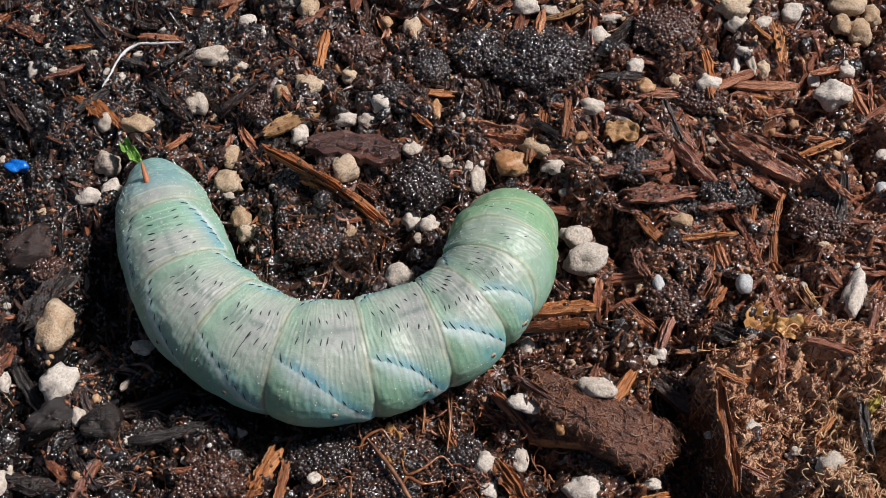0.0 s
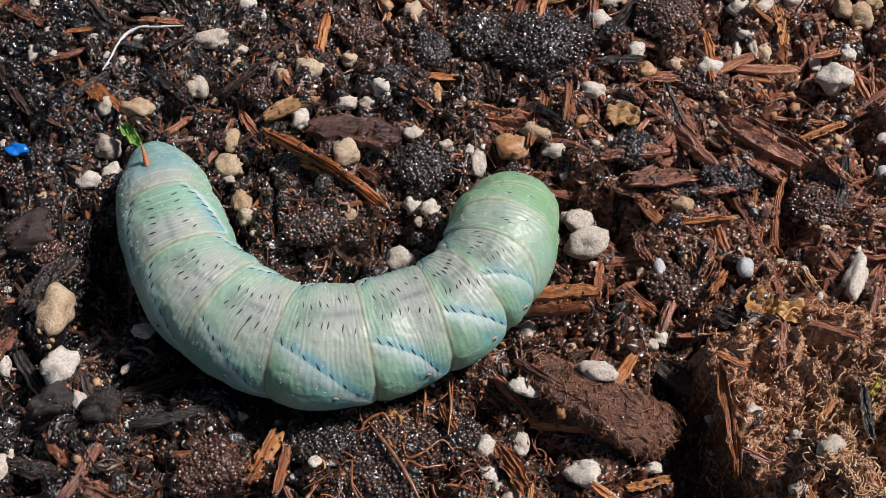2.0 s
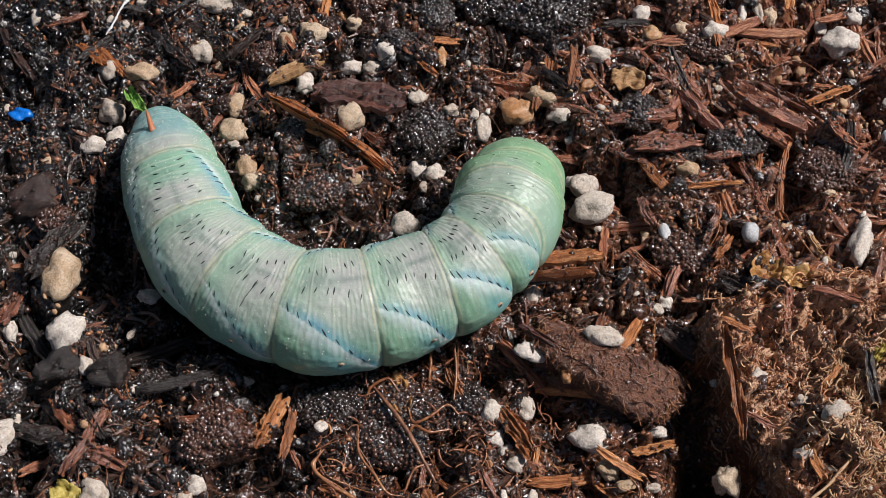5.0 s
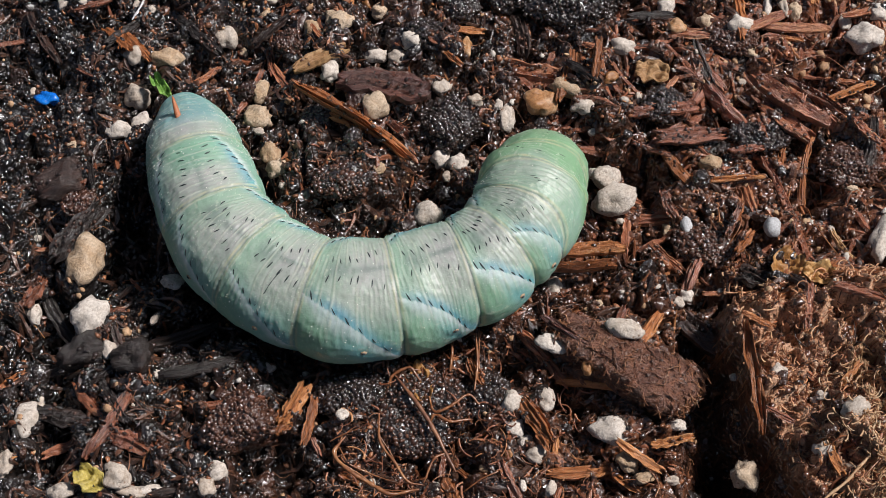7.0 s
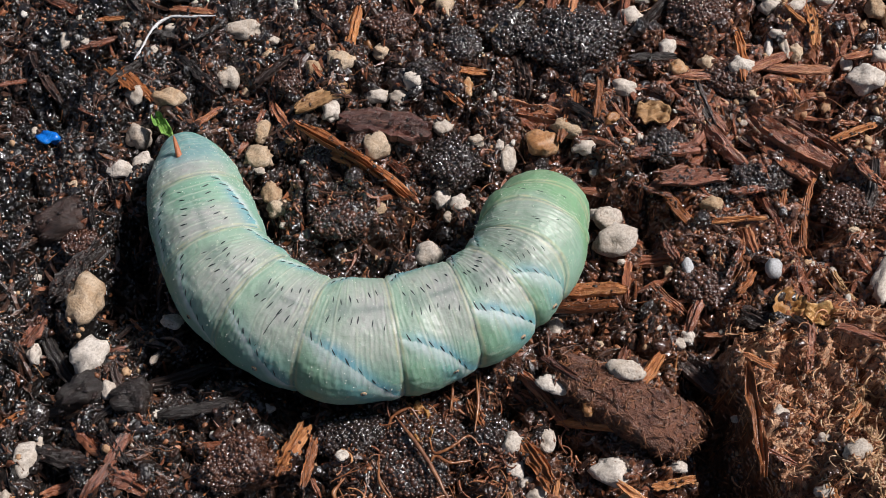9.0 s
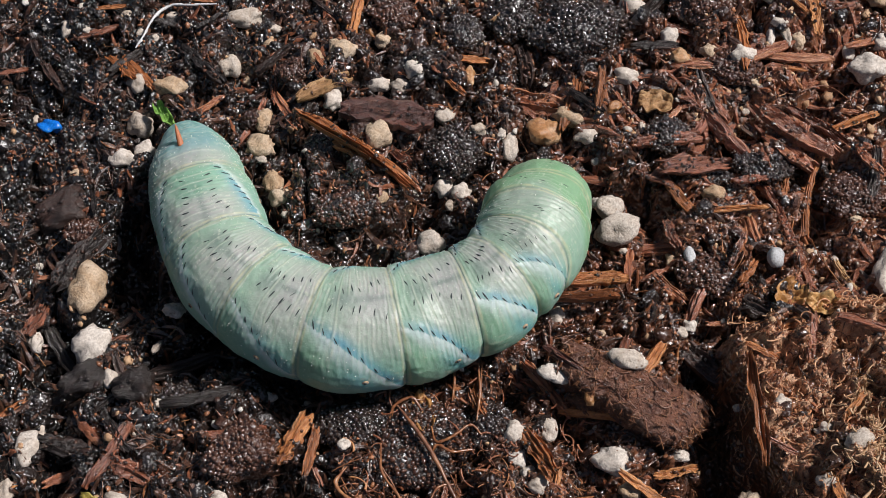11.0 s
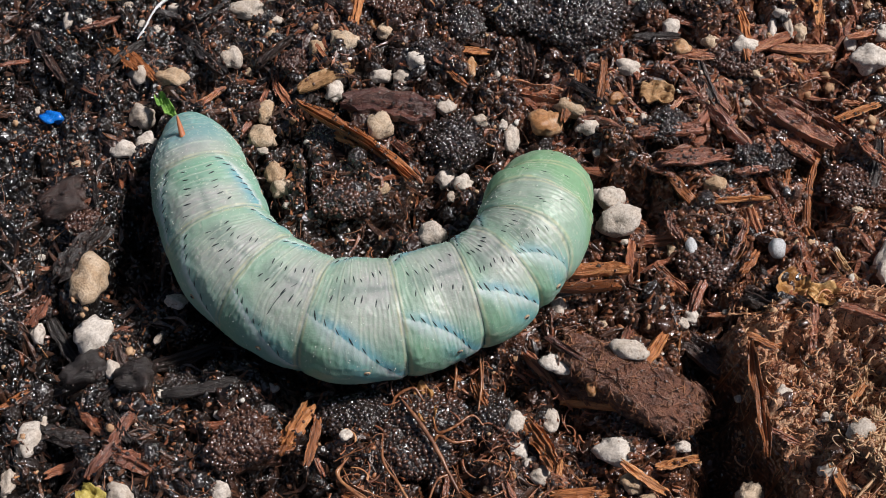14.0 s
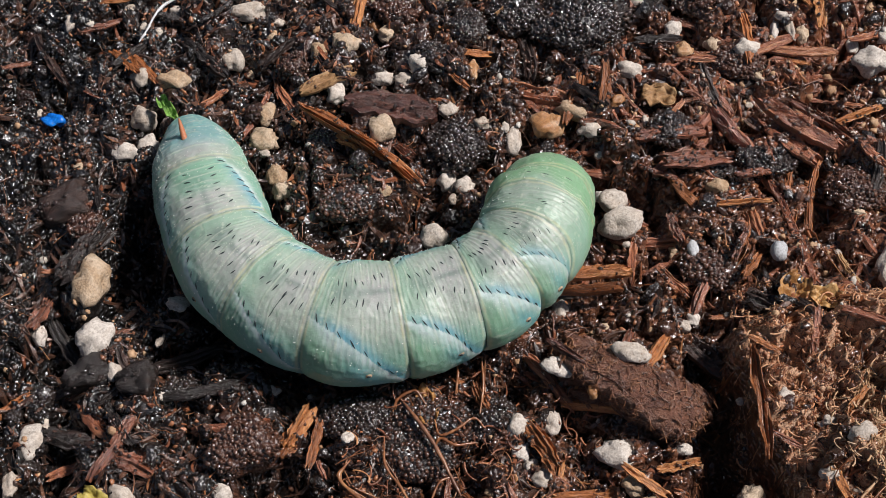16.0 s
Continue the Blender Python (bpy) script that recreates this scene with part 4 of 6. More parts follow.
def build_larva():
    larva = tagged(new("hornworm_caterpillar"), "plump pale blue-green caterpillar with white slanting stripes, curled on soil", "caterpillar")
    cx, cy, _ = spine_at(LENGTH * 0.5)
    origin = np.array([cx, cy, 0.0])
    larva.location = Vector(origin) * MM
    th = np.linspace(-math.pi, math.pi, 181)
    for k in range(len(CREASES) - 1):
        s0, s1 = CREASES[k], CREASES[k + 1]
        n = max(8, int((s1 - s0) / 0.095))
        s = np.linspace(s0, s1, n + 1)
        if k == 0:
            s = s1 * (1 - np.cos(np.linspace(0.02, math.pi / 2, n + 1)))
        if k == len(CREASES) - 2:
            s = s0 + (s1 - s0) * np.sin(np.linspace(0, math.pi / 2 - 0.02, n + 1))
        gs, gt = np.meshgrid(s, th[:-1], indexing="ij")
        v = skin_point(gs, gt) - origin
        col = pigment(gs, gt) * 0.87
        m = len(th) - 1
        i = np.arange((n + 1) * m).reshape(n + 1, m)
        j = np.roll(i, -1, axis=1)
        f = np.stack([i[:-1], i[1:], j[1:], j[:-1]], -1).reshape(-1, 4)
        me = mesh_np("body_ring", v.reshape(-1, 3) * MM, f, SKIN)
        layer = me.color_attributes.new("pigment", "FLOAT_COLOR", "POINT")
        layer.data.foreach_set("color", np.c_[col.reshape(-1, 3), np.ones(col.size // 3)].astype(np.float32).ravel())
        ring = part("body_ring", me, larva)
        RINGS.append(ring)
        # dark dashes: two rows along the back, one along each stripe
        rng = np.random.RandomState(300 + k)
        strokes = []
        if 0 < k <= STRIPED:
            for sg in (-1, 1):
                for u, half in ((0.24, 10), (0.36, 10), (0.48, 10), (0.60, 11), (0.74, 15), (0.86, 19)):
                    u += rng.uniform(-0.025, 0.025)
                    sc = s0 + u * (s1 - s0)
                    t0 = float(back_line(sc)) + sg * radians(half + rng.uniform(-2, 2) + (4 if k == 1 else 0))
                    hl = rng.uniform(0.045, 0.08)
                    lean = -0.12 * sg
                    strokes.append((sc - lean, t0 - hl, sc + lean, t0 + hl))
                for q in range(7):
                    u = 0.11 + 0.115 * q + rng.uniform(-0.015, 0.015)
                    t0 = float(stripe_line(k, u, sg)) - 0.045
                    hl = rng.uniform(0.045, 0.095)
                    strokes.append((s0 + (u - 0.02) * (s1 - s0), sg * (t0 - hl), s0 + (u + 0.02) * (s1 - s0), sg * (t0 + hl)))
        elif k > STRIPED:
            for q in range(5):
                t0, u = rng.uniform(-0.75, 0.75), rng.uniform(0.3, 0.7)
                hl = rng.uniform(0.03, 0.09)
                strokes.append((s0 + u * (s1 - s0), t0 - hl, s0 + (u + 0.03) * (s1 - s0), t0 + hl))
        if strokes:
            st = np.array(strokes)
            w = np.linspace(0, 1, 6)[None]
            ss, tt = st[:, :1] * (1 - w) + st[:, 2:3] * w, st[:, 1:2] * (1 - w) + st[:, 3:] * w
            paths = skin_point(ss, tt, -0.02) - origin
            rad = (0.10 if k < 7 else 0.06) * np.sin(np.linspace(0.25, math.pi - 0.25, 6))[None] * rng.uniform(0.7, 1.15, (len(st), 1))
            for p, w in zip(paths, rad):
                c = p.mean(0)
                dv, df = tubes((p - c)[None], w[None], 5)
                dash = part("dark_dash", mesh_np("dark_dash", dv * MM, df, DASH), ring)
                dash.location = Vector(c) * MM
        # a thin dark tube draws the shade of a fold across one ring
        if k == 3:
            ss, tt = np.array([33.0, 33.4, 33.6, 33.9, 34.7, 35.2]), np.radians([52, 37, 24, 13, 1, -5])
            p = skin_point(ss, tt, -0.01) - origin
            c = p.mean(0)
            dv, df = tubes(catmull(p - c, 5)[None], np.full((1, 26), 0.045), 5)
            fold = part("skin_fold", mesh_np("skin_fold", dv * MM, df, DASH), ring)
            fold.location = Vector(c) * MM
        # breathing holes
        if 1 <= k <= STRIPED:
            for sg in (-1, 1):
                p = skin_point(np.array(s0 + 0.58 * (s1 - s0)), np.array(sg * radians(78)), 0.0)
                q = skin_point(np.array(s0 + 0.58 * (s1 - s0)), np.array(sg * radians(78)), 1.0)
                nrm = Vector(q - p).normalized()
                for nm, w, h, lift, mat in (("spiracle", 0.42, 0.34, -0.03, PUMICE), ("slit", 0.22, 0.13, 0.1, DASH)):
                    v0, f0 = ICO2
                    ob = part(nm, mesh_np(nm, v0 * np.array([w, h, 0.14]) * MM, f0, mat), ring)
                    ob.matrix_local = Matrix.Translation((Vector(p - origin) + nrm * lift) * MM) @ nrm.to_track_quat("Z", "Y").to_matrix().to_4x4()
    # pale raised granules of the skin, thickest near the tail
    rng = np.random.RandomState(321)
    n = 1100
    gs = np.r_[rng.uniform(5, 15, n // 2), rng.uniform(12, LENGTH - 6, n - n // 2)]
    gt = np.where(rng.rand(n) < 0.5, rng.uniform(-1.5, 1.5, n), rng.choice([-1, 1], n) * rng.uniform(0.7, 1.5, n))
    c = skin_point(gs, gt, 0.02) - origin
    iv, jf = ICO1
    v = iv[None] * rng.uniform(0.03, 0.075, (n, 1, 1)) * rng.uniform(0.7, 1.3, (n, 1, 3)) + c[:, None]
    f = (jf[None] + np.arange(n)[:, None, None] * len(iv)).reshape(-1, 3)
    tagged(part("skin_grain", mesh_np("skin_grain", v.reshape(-1, 3) * MM, f, GRANULE), larva), "tiny white skin granules", kind="stuff")
    # the tail horn
    b = skin_point(np.array(HORN_S), np.array(radians(9.0)), -0.25) - origin
    bx, by, _ = spine_at(HORN_S - 1.5)
    fx, fy, _ = spine_at(HORN_S + 0.5)
    back = np.array([bx - fx, by - fy, 0.0])
    back /= np.linalg.norm(back)
    w = np.linspace(0, 1, 9)[:, None]
    p = b + back * 2.8 * w + np.array([0, 0, 1.0]) * (1.5 * w - 0.8 * w ** 2)
    rad = 0.40 * (1 - 0.72 * w[:, 0] ** 1.4)
    rad[-1] = 0.04
    hv, hf = tubes(p[None], rad[None], 12)
    part("horn", mesh_np("horn", hv * MM, hf, HORN), larva, "short rough orange-red tail horn")
    return larva


larva = build_larva()



# ---------------------------------------------------------------- placed things: mm
perlite(-55.0, 36.6, -1.0, 2.3, 1.7, 1.7, 0, 1)
perlite(-56.7, 34.9, -1.2, 1.4, 0.6, 0.7, 0, 2)
perlite(-52.4, 30.3, 0.9, 1.4, 1.3, 1.2, 0, 3)
perlite(-54.0, 26.8, 0.7, 1.8, 3.0, 1.8, 0, 4)
perlite(-51.4, 26.5, 1.1, 1.3, 1.2, 1.2, 0, 5)
perlite(-46.6, 30.2, -0.1, 1.5, 1.1, 1.1, 0, 6)
perlite(-40.8, 31.2, -2.3, 2.1, 1.9, 1.8, 0, 7)
perlite(-44.7, 27.7, -1.3, 1.3, 1.6, 1.3, 0, 8)
perlite(-42.6, 26.5, -0.4, 1.2, 1.1, 1.0, 0, 9)
perlite(-31.4, 30.7, -1.5, 5.9, 3.0, 3.1, 5, 10)
perlite(-27.4, 29.3, -1.5, 2.8, 1.4, 1.5, 0, 11)
pumice(-27.5, 26.7, -1.8, 2.2, 2.0, 1.9, 0, 12)
perlite(-26.6, 36.4, -1.0, 2.7, 1.9, 1.9, 0, 13)
pumice(-24.4, 38.5, -1.1, 1.4, 1.9, 1.3, 0, 14)
pumice(-18.2, 38.3, -1.1, 3.2, 3.2, 2.9, 0, 15)
perlite(-32.6, 23.8, -2.8, 3.4, 3.4, 3.1, -20, 16)
pumice(-30.4, 22.4, -3.9, 1.3, 1.5, 1.2, 0, 17)
perlite(-44.0, 19.2, -0.4, 3.1, 2.7, 2.6, 0, 18)
pumice(-39.9, 18.7, -0.2, 5.0, 2.6, 2.7, 0, 19)
perlite(-43.5, 14.5, -2.9, 3.5, 3.6, 3.2, 0, 20)
perlite(-57.0, 14.3, -1.8, 1.0, 1.8, 1.0, 0, 21)
pumice(-21.0, 22.8, 0.9, 2.7, 2.5, 2.3, 0, 22)
perlite(-18.5, 16.7, 0.5, 2.5, 3.2, 2.4, 0, 23)
pumice(-27.5, 14.7, -1.7, 2.8, 3.6, 2.6, 0, 24)
pumice(-27.4, 10.2, -0.5, 3.7, 3.4, 3.2, 0, 25)
perlite(-27.2, 8.1, -0.6, 1.7, 1.0, 1.0, 0, 26)
pumice(-25.6, 5.2, -1.1, 2.8, 3.2, 2.7, 0, 27)
pumice(-24.4, 3.0, -1.2, 3.1, 2.9, 2.7, 0, 28)
perlite(-23.5, 0.1, -0.4, 1.4, 1.0, 1.0, 0, 29)
perlite(-34.5, 13.7, -0.7, 1.2, 1.1, 1.0, 0, 30)
perlite(-42.3, 9.9, -2.1, 2.9, 3.0, 2.7, 0, 31)
perlite(-45.4, 8.6, -1.8, 3.6, 2.5, 2.4, 0, 32)
pumice(-50.8, 6.3, -1.7, 1.4, 1.2, 1.1, 0, 33)
pumice(-47.1, -11.3, 0.4, 5.3, 7.0, 5.1, -15, 34)
perlite(-45.9, -17.7, -1.6, 4.7, 5.6, 4.4, -10, 35)
perlite(-43.0, -22.5, -0.4, 2.1, 2.5, 2.0, 0, 36)
perlite(-52.7, -17.2, -2.8, 1.3, 2.4, 1.4, 0, 37)
perlite(-51.1, -28.9, -3.5, 1.9, 3.4, 2.0, 0, 38)
perlite(-30.0, -27.4, -2.0, 1.3, 1.6, 1.2, 0, 39)
perlite(-24.0, -23.5, -2.8, 1.8, 1.2, 1.2, -30, 40)
perlite(-36.3, -13.1, -1.0, 3.0, 2.1, 2.1, 0, 41)
perlite(-38.1, -17.9, -1.6, 0.9, 1.8, 1.0, -30, 42)
perlite(-14.8, -30.9, 1.1, 1.7, 1.5, 1.4, 30, 43)
pumice(-4.1, 34.3, -0.3, 2.7, 4.6, 2.7, 0, 44)
perlite(-13.6, 31.8, -0.6, 2.4, 1.6, 1.5, 0, 45)
amber(-14.0, 28.7, -1.5, 1.8, 1.7, 1.6, 0, 46)
pumice(-12.5, 26.6, -0.1, 2.1, 2.6, 2.0, 0, 47)
pumice(-17.4, 23.6, 2.0, 4.0, 2.8, 2.7, -10, 48)
perlite(-7.8, 20.9, 1.6, 3.3, 2.6, 2.5, -15, 49)
amber(-1.0, 20.5, 0.6, 1.8, 3.5, 1.8, 0, 50)
perlite(-12.7, 19.8, -0.3, 3.2, 2.0, 2.0, 0, 51)
perlite(-9.8, 19.2, 0.0, 2.9, 2.1, 2.1, 0, 52)
perlite(-4.1, 15.7, -1.2, 2.8, 2.7, 2.5, 0, 53)
perlite(0.3, 12.3, 0.8, 2.2, 1.8, 1.7, 0, 54)
pumice(-12.3, 10.5, 2.2, 3.8, 4.4, 3.5, 0, 55)
perlite(4.4, 10.8, -0.9, 2.4, 4.3, 2.5, 0, 56)
perlite(3.3, 12.1, 0.2, 1.3, 1.7, 1.2, 0, 57)
amber(8.7, 12.5, 0.1, 4.6, 3.9, 3.7, 0, 58)
pumice(12.1, 14.0, 1.2, 4.9, 2.4, 2.5, -20, 59)
perlite(13.9, 11.6, 0.8, 3.2, 2.0, 1.9, 0, 60)
perlite(15.4, 9.1, -1.3, 1.4, 1.3, 1.2, 0, 61)
perlite(-4.0, 5.4, -2.1, 2.6, 2.8, 2.4, 0, 62)
perlite(-1.8, 4.0, -0.9, 3.1, 2.4, 2.3, 0, 63)
perlite(-3.1, 2.3, -1.3, 1.4, 1.6, 1.3, 0, 64)
perlite(-5.4, -4.3, 0.7, 4.0, 3.2, 3.0, 0, 65)
perlite(-7.6, 4.9, -2.4, 0.8, 0.7, 0.7, 0, 66)
perlite(11.3, 38.8, -1.1, 3.8, 2.7, 2.6, 0, 67)
perlite(14.7, 38.1, -1.1, 2.8, 2.1, 2.0, 0, 68)
perlite(20.9, 33.8, -1.8, 4.2, 3.2, 3.0, 20, 69)
perlite(19.6, 20.9, 0.7, 3.7, 2.3, 2.3, 0, 70)
perlite(22.8, 37.4, -1.9, 3.1, 1.6, 1.6, 0, 71)
perlite(25.6, 29.1, -1.6, 2.5, 2.8, 2.4, 0, 72)
pumice(39.3, 36.8, 1.2, 5.4, 3.2, 3.2, 0, 73)
perlite(39.6, 35.0, 0.2, 3.4, 2.7, 2.6, 0, 74)
perlite(42.4, 33.8, 1.3, 3.8, 1.9, 2.0, 35, 75)
perlite(47.7, 37.8, -1.4, 3.5, 3.2, 3.0, 0, 76)
perlite(38.8, 27.9, 0.4, 1.3, 3.7, 1.5, -10, 77)
perlite(40.8, 27.6, 0.8, 1.3, 3.7, 1.5, 12, 78)
perlite(39.9, 29.2, 1.6, 2.7, 1.4, 1.5, 0, 79)
pumice(42.2, 26.9, 0.6, 1.9, 2.6, 1.9, 0, 80)
amber(26.4, 23.6, 1.4, 2.5, 2.6, 2.3, 0, 81)
pumice(30.7, 26.0, -0.7, 2.8, 2.3, 2.2, 0, 82)
perlite(29.6, 24.1, -1.3, 2.7, 1.4, 1.4, 20, 83)
perlite(34.9, 24.7, 0.8, 3.4, 2.5, 2.4, 0, 84)
pumice(36.2, 21.4, -1.0, 2.9, 1.4, 1.5, -25, 85)
perlite(49.6, 27.6, -2.3, 1.8, 3.4, 1.8, -10, 86)
perlite(51.2, 23.2, 0.2, 5.2, 3.9, 3.7, -10, 87)
perlite(53.7, 27.7, -0.9, 2.4, 2.2, 2.0, 0, 88)
perlite(50.7, 29.3, -1.5, 1.2, 1.1, 1.0, 0, 89)
pumice(53.6, 34.5, 0.4, 2.7, 3.6, 2.6, 0, 90)
pumice(54.7, 37.7, 0.6, 5.4, 3.2, 3.2, 0, 91)
perlite(35.4, 18.6, -3.5, 1.6, 1.2, 1.2, 0, 92)
perlite(47.8, 13.1, -1.9, 1.7, 1.4, 1.3, 0, 93)
greystone(56.1, 9.7, -1.5, 1.7, 2.2, 1.6, 0, 94)
perlite(33.8, 6.1, -0.5, 1.4, 1.5, 1.3, 0, 95)
pumice(29.9, 4.1, -0.3, 3.1, 2.5, 2.4, 0, 96)
pumice(24.5, -3.9, -2.9, 1.5, 2.0, 1.5, 0, 97)
greystone(36.7, -5.5, 1.1, 2.1, 2.6, 2.0, -10, 98)
perlite(25.0, -14.9, -1.2, 1.8, 1.7, 1.6, 0, 99)
perlite(26.3, -13.4, -2.2, 1.8, 2.1, 1.7, 0, 100)
perlite(17.9, -0.6, -1.6, 5.9, 4.8, 4.5, 0, 101)
perlite(16.9, 2.5, -1.4, 3.7, 3.4, 3.1, 0, 102)
perlite(15.4, 3.6, -2.3, 1.6, 1.6, 1.4, 0, 103)
perlite(50.7, -5.7, -1.7, 3.1, 7.2, 3.2, -20, 104)
perlite(10.2, -12.4, -2.2, 2.0, 2.4, 1.9, 0, 106)
perlite(9.4, -21.7, 1.5, 4.0, 2.5, 1.2, -26, 107)
perlite(18.0, -20.6, 3.5, 5.0, 2.6, 2.0, -14, 108)
perlite(44.8, 4.3, -4.0, 1.1, 0.9, 0.8, 0, 109)
perlite(33.6, -20.5, 5.0, 1.6, 1.4, 1.3, 0, 110)
perlite(42.4, -32.5, 9.7, 3.5, 2.2, 2.2, 25, 111)
perlite(39.5, -29.9, 6.5, 1.6, 1.1, 1.1, 0, 112)
perlite(16.6, -31.5, -1.2, 5.3, 3.8, 3.0, -20, 113)
perlite(24.0, -30.8, -0.9, 2.3, 1.5, 1.5, 0, 114)
perlite(4.8, -28.7, -0.1, 2.7, 3.3, 2.6, -20, 115)
perlite(5.3, -31.2, -1.0, 2.3, 2.7, 2.2, 0, 116)
perlite(8.9, -27.8, -1.0, 2.2, 3.3, 2.2, 0, 117)
perlite(-51.9, -31.2, -1.7, 3.0, 4.8, 3.0, -10, 118)
perlite(-52.9, -17.0, -2.5, 1.9, 2.8, 1.9, 0, 119)
perlite(-53.5, -36.6, -1.2, 1.9, 4.0, 2.0, 0, 120)
perlite(-40.1, -38.8, 0.9, 3.7, 3.1, 2.9, -20, 121)
perlite(-45.8, -40.9, 1.6, 3.8, 2.3, 2.3, 0, 122)
perlite(-28.8, -37.6, -0.1, 2.6, 2.3, 2.1, -20, 123)
perlite(-29.9, -39.4, -0.2, 2.2, 2.7, 2.1, 0, 124)
perlite(-38.2, -40.3, -0.1, 3.8, 1.7, 1.8, 0, 125)
perlite(7.6, -34.4, -1.3, 2.6, 2.4, 2.3, 0, 126)
perlite(6.5, -33.0, -1.4, 2.0, 1.8, 1.6, 0, 127)
perlite(-3.9, -38.5, -1.8, 1.0, 1.5, 1.0, 0, 128)
pumice(18.2, -35.9, 0.1, 3.1, 2.3, 2.2, -20, 129)
pumice(19.9, -37.7, 0.2, 2.6, 1.7, 1.7, 0, 130)
perlite(23.2, -37.6, -1.0, 1.9, 1.2, 1.2, 0, 131)
pumice(31.7, -36.6, -1.5, 3.4, 4.2, 3.2, 0, 132)
perlite(39.3, -36.5, 6.4, 2.6, 2.3, 2.1, 0, 133)
perlite(41.9, -38.3, 6.4, 1.3, 1.2, 1.1, 0, 134)
perlite(39.0, -30.1, 5.7, 1.6, 1.0, 1.0, 0, 135)
perlite(31.2, -24.6, -1.1, 1.3, 1.0, 0.9, 0, 136)
pumice(-11.5, 1.6, 1.6, 1.4, 1.8, 1.3, -60, 137)
amber(17.5, 15.2, 2.2, 2.3, 1.7, 1.6, 20, 138)
perlite(27.3, -8.7, -1.9, 0.8, 1.7, 0.9, 35, 140)
pumice(47.8, 1.7, -1.8, 2.1, 1.0, 1.1, 0, 141)
perlite(45.2, -3.1, -3.8, 1.0, 1.2, 0.9, 0, 142)
pumice(15.3, -15.8, 0.3, 1.1, 1.0, 0.9, 0, 143)
perlite(18.6, -3.3, -2.2, 1.3, 0.9, 0.8, 0, 144)
pumice(16.7, 11.6, 1.5, 1.0, 1.8, 1.0, 0, 145)
perlite(21.7, 31.3, -1.0, 2.4, 1.8, 1.6, 15, 147)
perlite(49.2, 33.2, -1.0, 2.1, 1.4, 1.3, 0, 148)
pumice(58.0, 36.6, -0.5, 2.8, 3.2, 2.6, 0, 149)
pumice(56.0, 34.0, -0.5, 3.6, 4.6, 3.4, 20, 150)
perlite(56.6, 14.6, -1.0, 1.7, 1.6, 1.4, 0, 151)
amber(-7.6, 36.1, -1.0, 1.7, 2.0, 1.5, 0, 152)
amber(-5.2, 26.7, -0.6, 1.7, 2.0, 1.5, 30, 153)
pumice(-3.7, 25.3, -0.6, 0.9, 1.7, 0.9, 0, 154)
perlite(52.0, 1.1, -1.0, 1.4, 1.0, 1.0, 0, 155)
perlite(-37.2, -25.1, -1.5, 1.2, 1.3, 1.1, 0, 156)
perlite(-13.4, -28.3, -1.0, 1.0, 1.4, 1.0, 0, 157)
amber(4.5, -34.4, -1.0, 1.0, 1.8, 1.0, 0, 158)
perlite(6.1, -38.4, -1.0, 0.9, 1.6, 0.9, 0, 159)
perlite(9.3, -38.7, -1.0, 1.3, 2.0, 1.3, -20, 160)
pumice(2.5, -36.1, -1.2, 2.8, 1.4, 1.2, 15, 161)
amber(13.6, -24.8, 1.6, 1.5, 1.9, 1.4, 0, 162)
perlite(34.9, -27.0, 6.3, 2.1, 2.3, 1.8, 0, 163)
perlite(-36.6, -39.9, -0.6, 3.5, 1.8, 1.7, 10, 164)
perlite(21.3, 13.8, -0.2, 1.0, 2.0, 1.0, 0, 146)
bark("o", -14.9, 8.5, 2.7, 17.6, 2.0, 1.6, -34, 4, 14, 138)
bark("o", -15.6, 8.2, 1.5, 5.2, 1.5, 0.7, -34, 2, 5, 139)
bark("t", -19.7, 18.0, 1.7, 6.8, 2.5, 1.1, 28, 0, -4, 140)
bark("m", -11.1, 13.6, 2.3, 10.9, 5.5, 2.2, -9, -2, -13, 141)
bark("r", -26.8, 21.1, -2.8, 6.7, 0.9, 0.5, -84, -4, 9, 142)
bark("r", -29.1, 13.7, -1.7, 8.8, 1.0, 0.5, 61, -6, 0, 143)
bark("o", 13.8, -9.3, 1.6, 9.2, 1.7, 1.5, 9, 5, -9, 144)
bark("o", 13.4, -11.5, 1.3, 8.2, 1.5, 1.4, 7, 4, -5, 244)
bark("o", -2.5, 18.1, 1.6, 2.8, 1.1, 0.5, -43, 3, 13, 145)
bark("r", 28.1, 29.8, -1.7, 13.7, 1.2, 0.5, -20, 1, 4, 146)
bark("o", 44.7, 30.8, 1.6, 6.5, 1.6, 0.7, -86, -1, -5, 147)
bark("o", 26.1, 3.5, -1.0, 8.6, 1.9, 0.9, -59, -3, -14, 148)
bark("o", 32.3, 1.8, 0.1, 8.3, 0.9, 0.5, 4, -5, 8, 149)
bark("r", 27.4, 7.3, 1.1, 8.6, 2.6, 1.1, 9, 6, -1, 150)
bark("r", 40.5, 12.8, 0.6, 11.3, 2.7, 1.6, -35, 4, -10, 151)
bark("r", 44.6, 14.8, -1.1, 9.8, 1.4, 1.0, -36, 2, 12, 152)
bark("o", 48.5, 16.0, -1.9, 8.1, 1.3, 0.6, 23, 0, 3, 153)
bark("o", 42.3, 5.7, -2.1, 13.3, 1.3, 0.6, 76, -2, -6, 154)
bark("r", 38.6, 1.2, -1.3, 10.3, 1.3, 0.6, -74, -4, -15, 155)
bark("r", 32.2, -4.4, 1.0, 4.7, 1.0, 0.5, 67, -6, 7, 156)
bark("r", 31.4, 14.1, -0.9, 11.9, 2.7, 1.2, -55, 5, -2, 157)
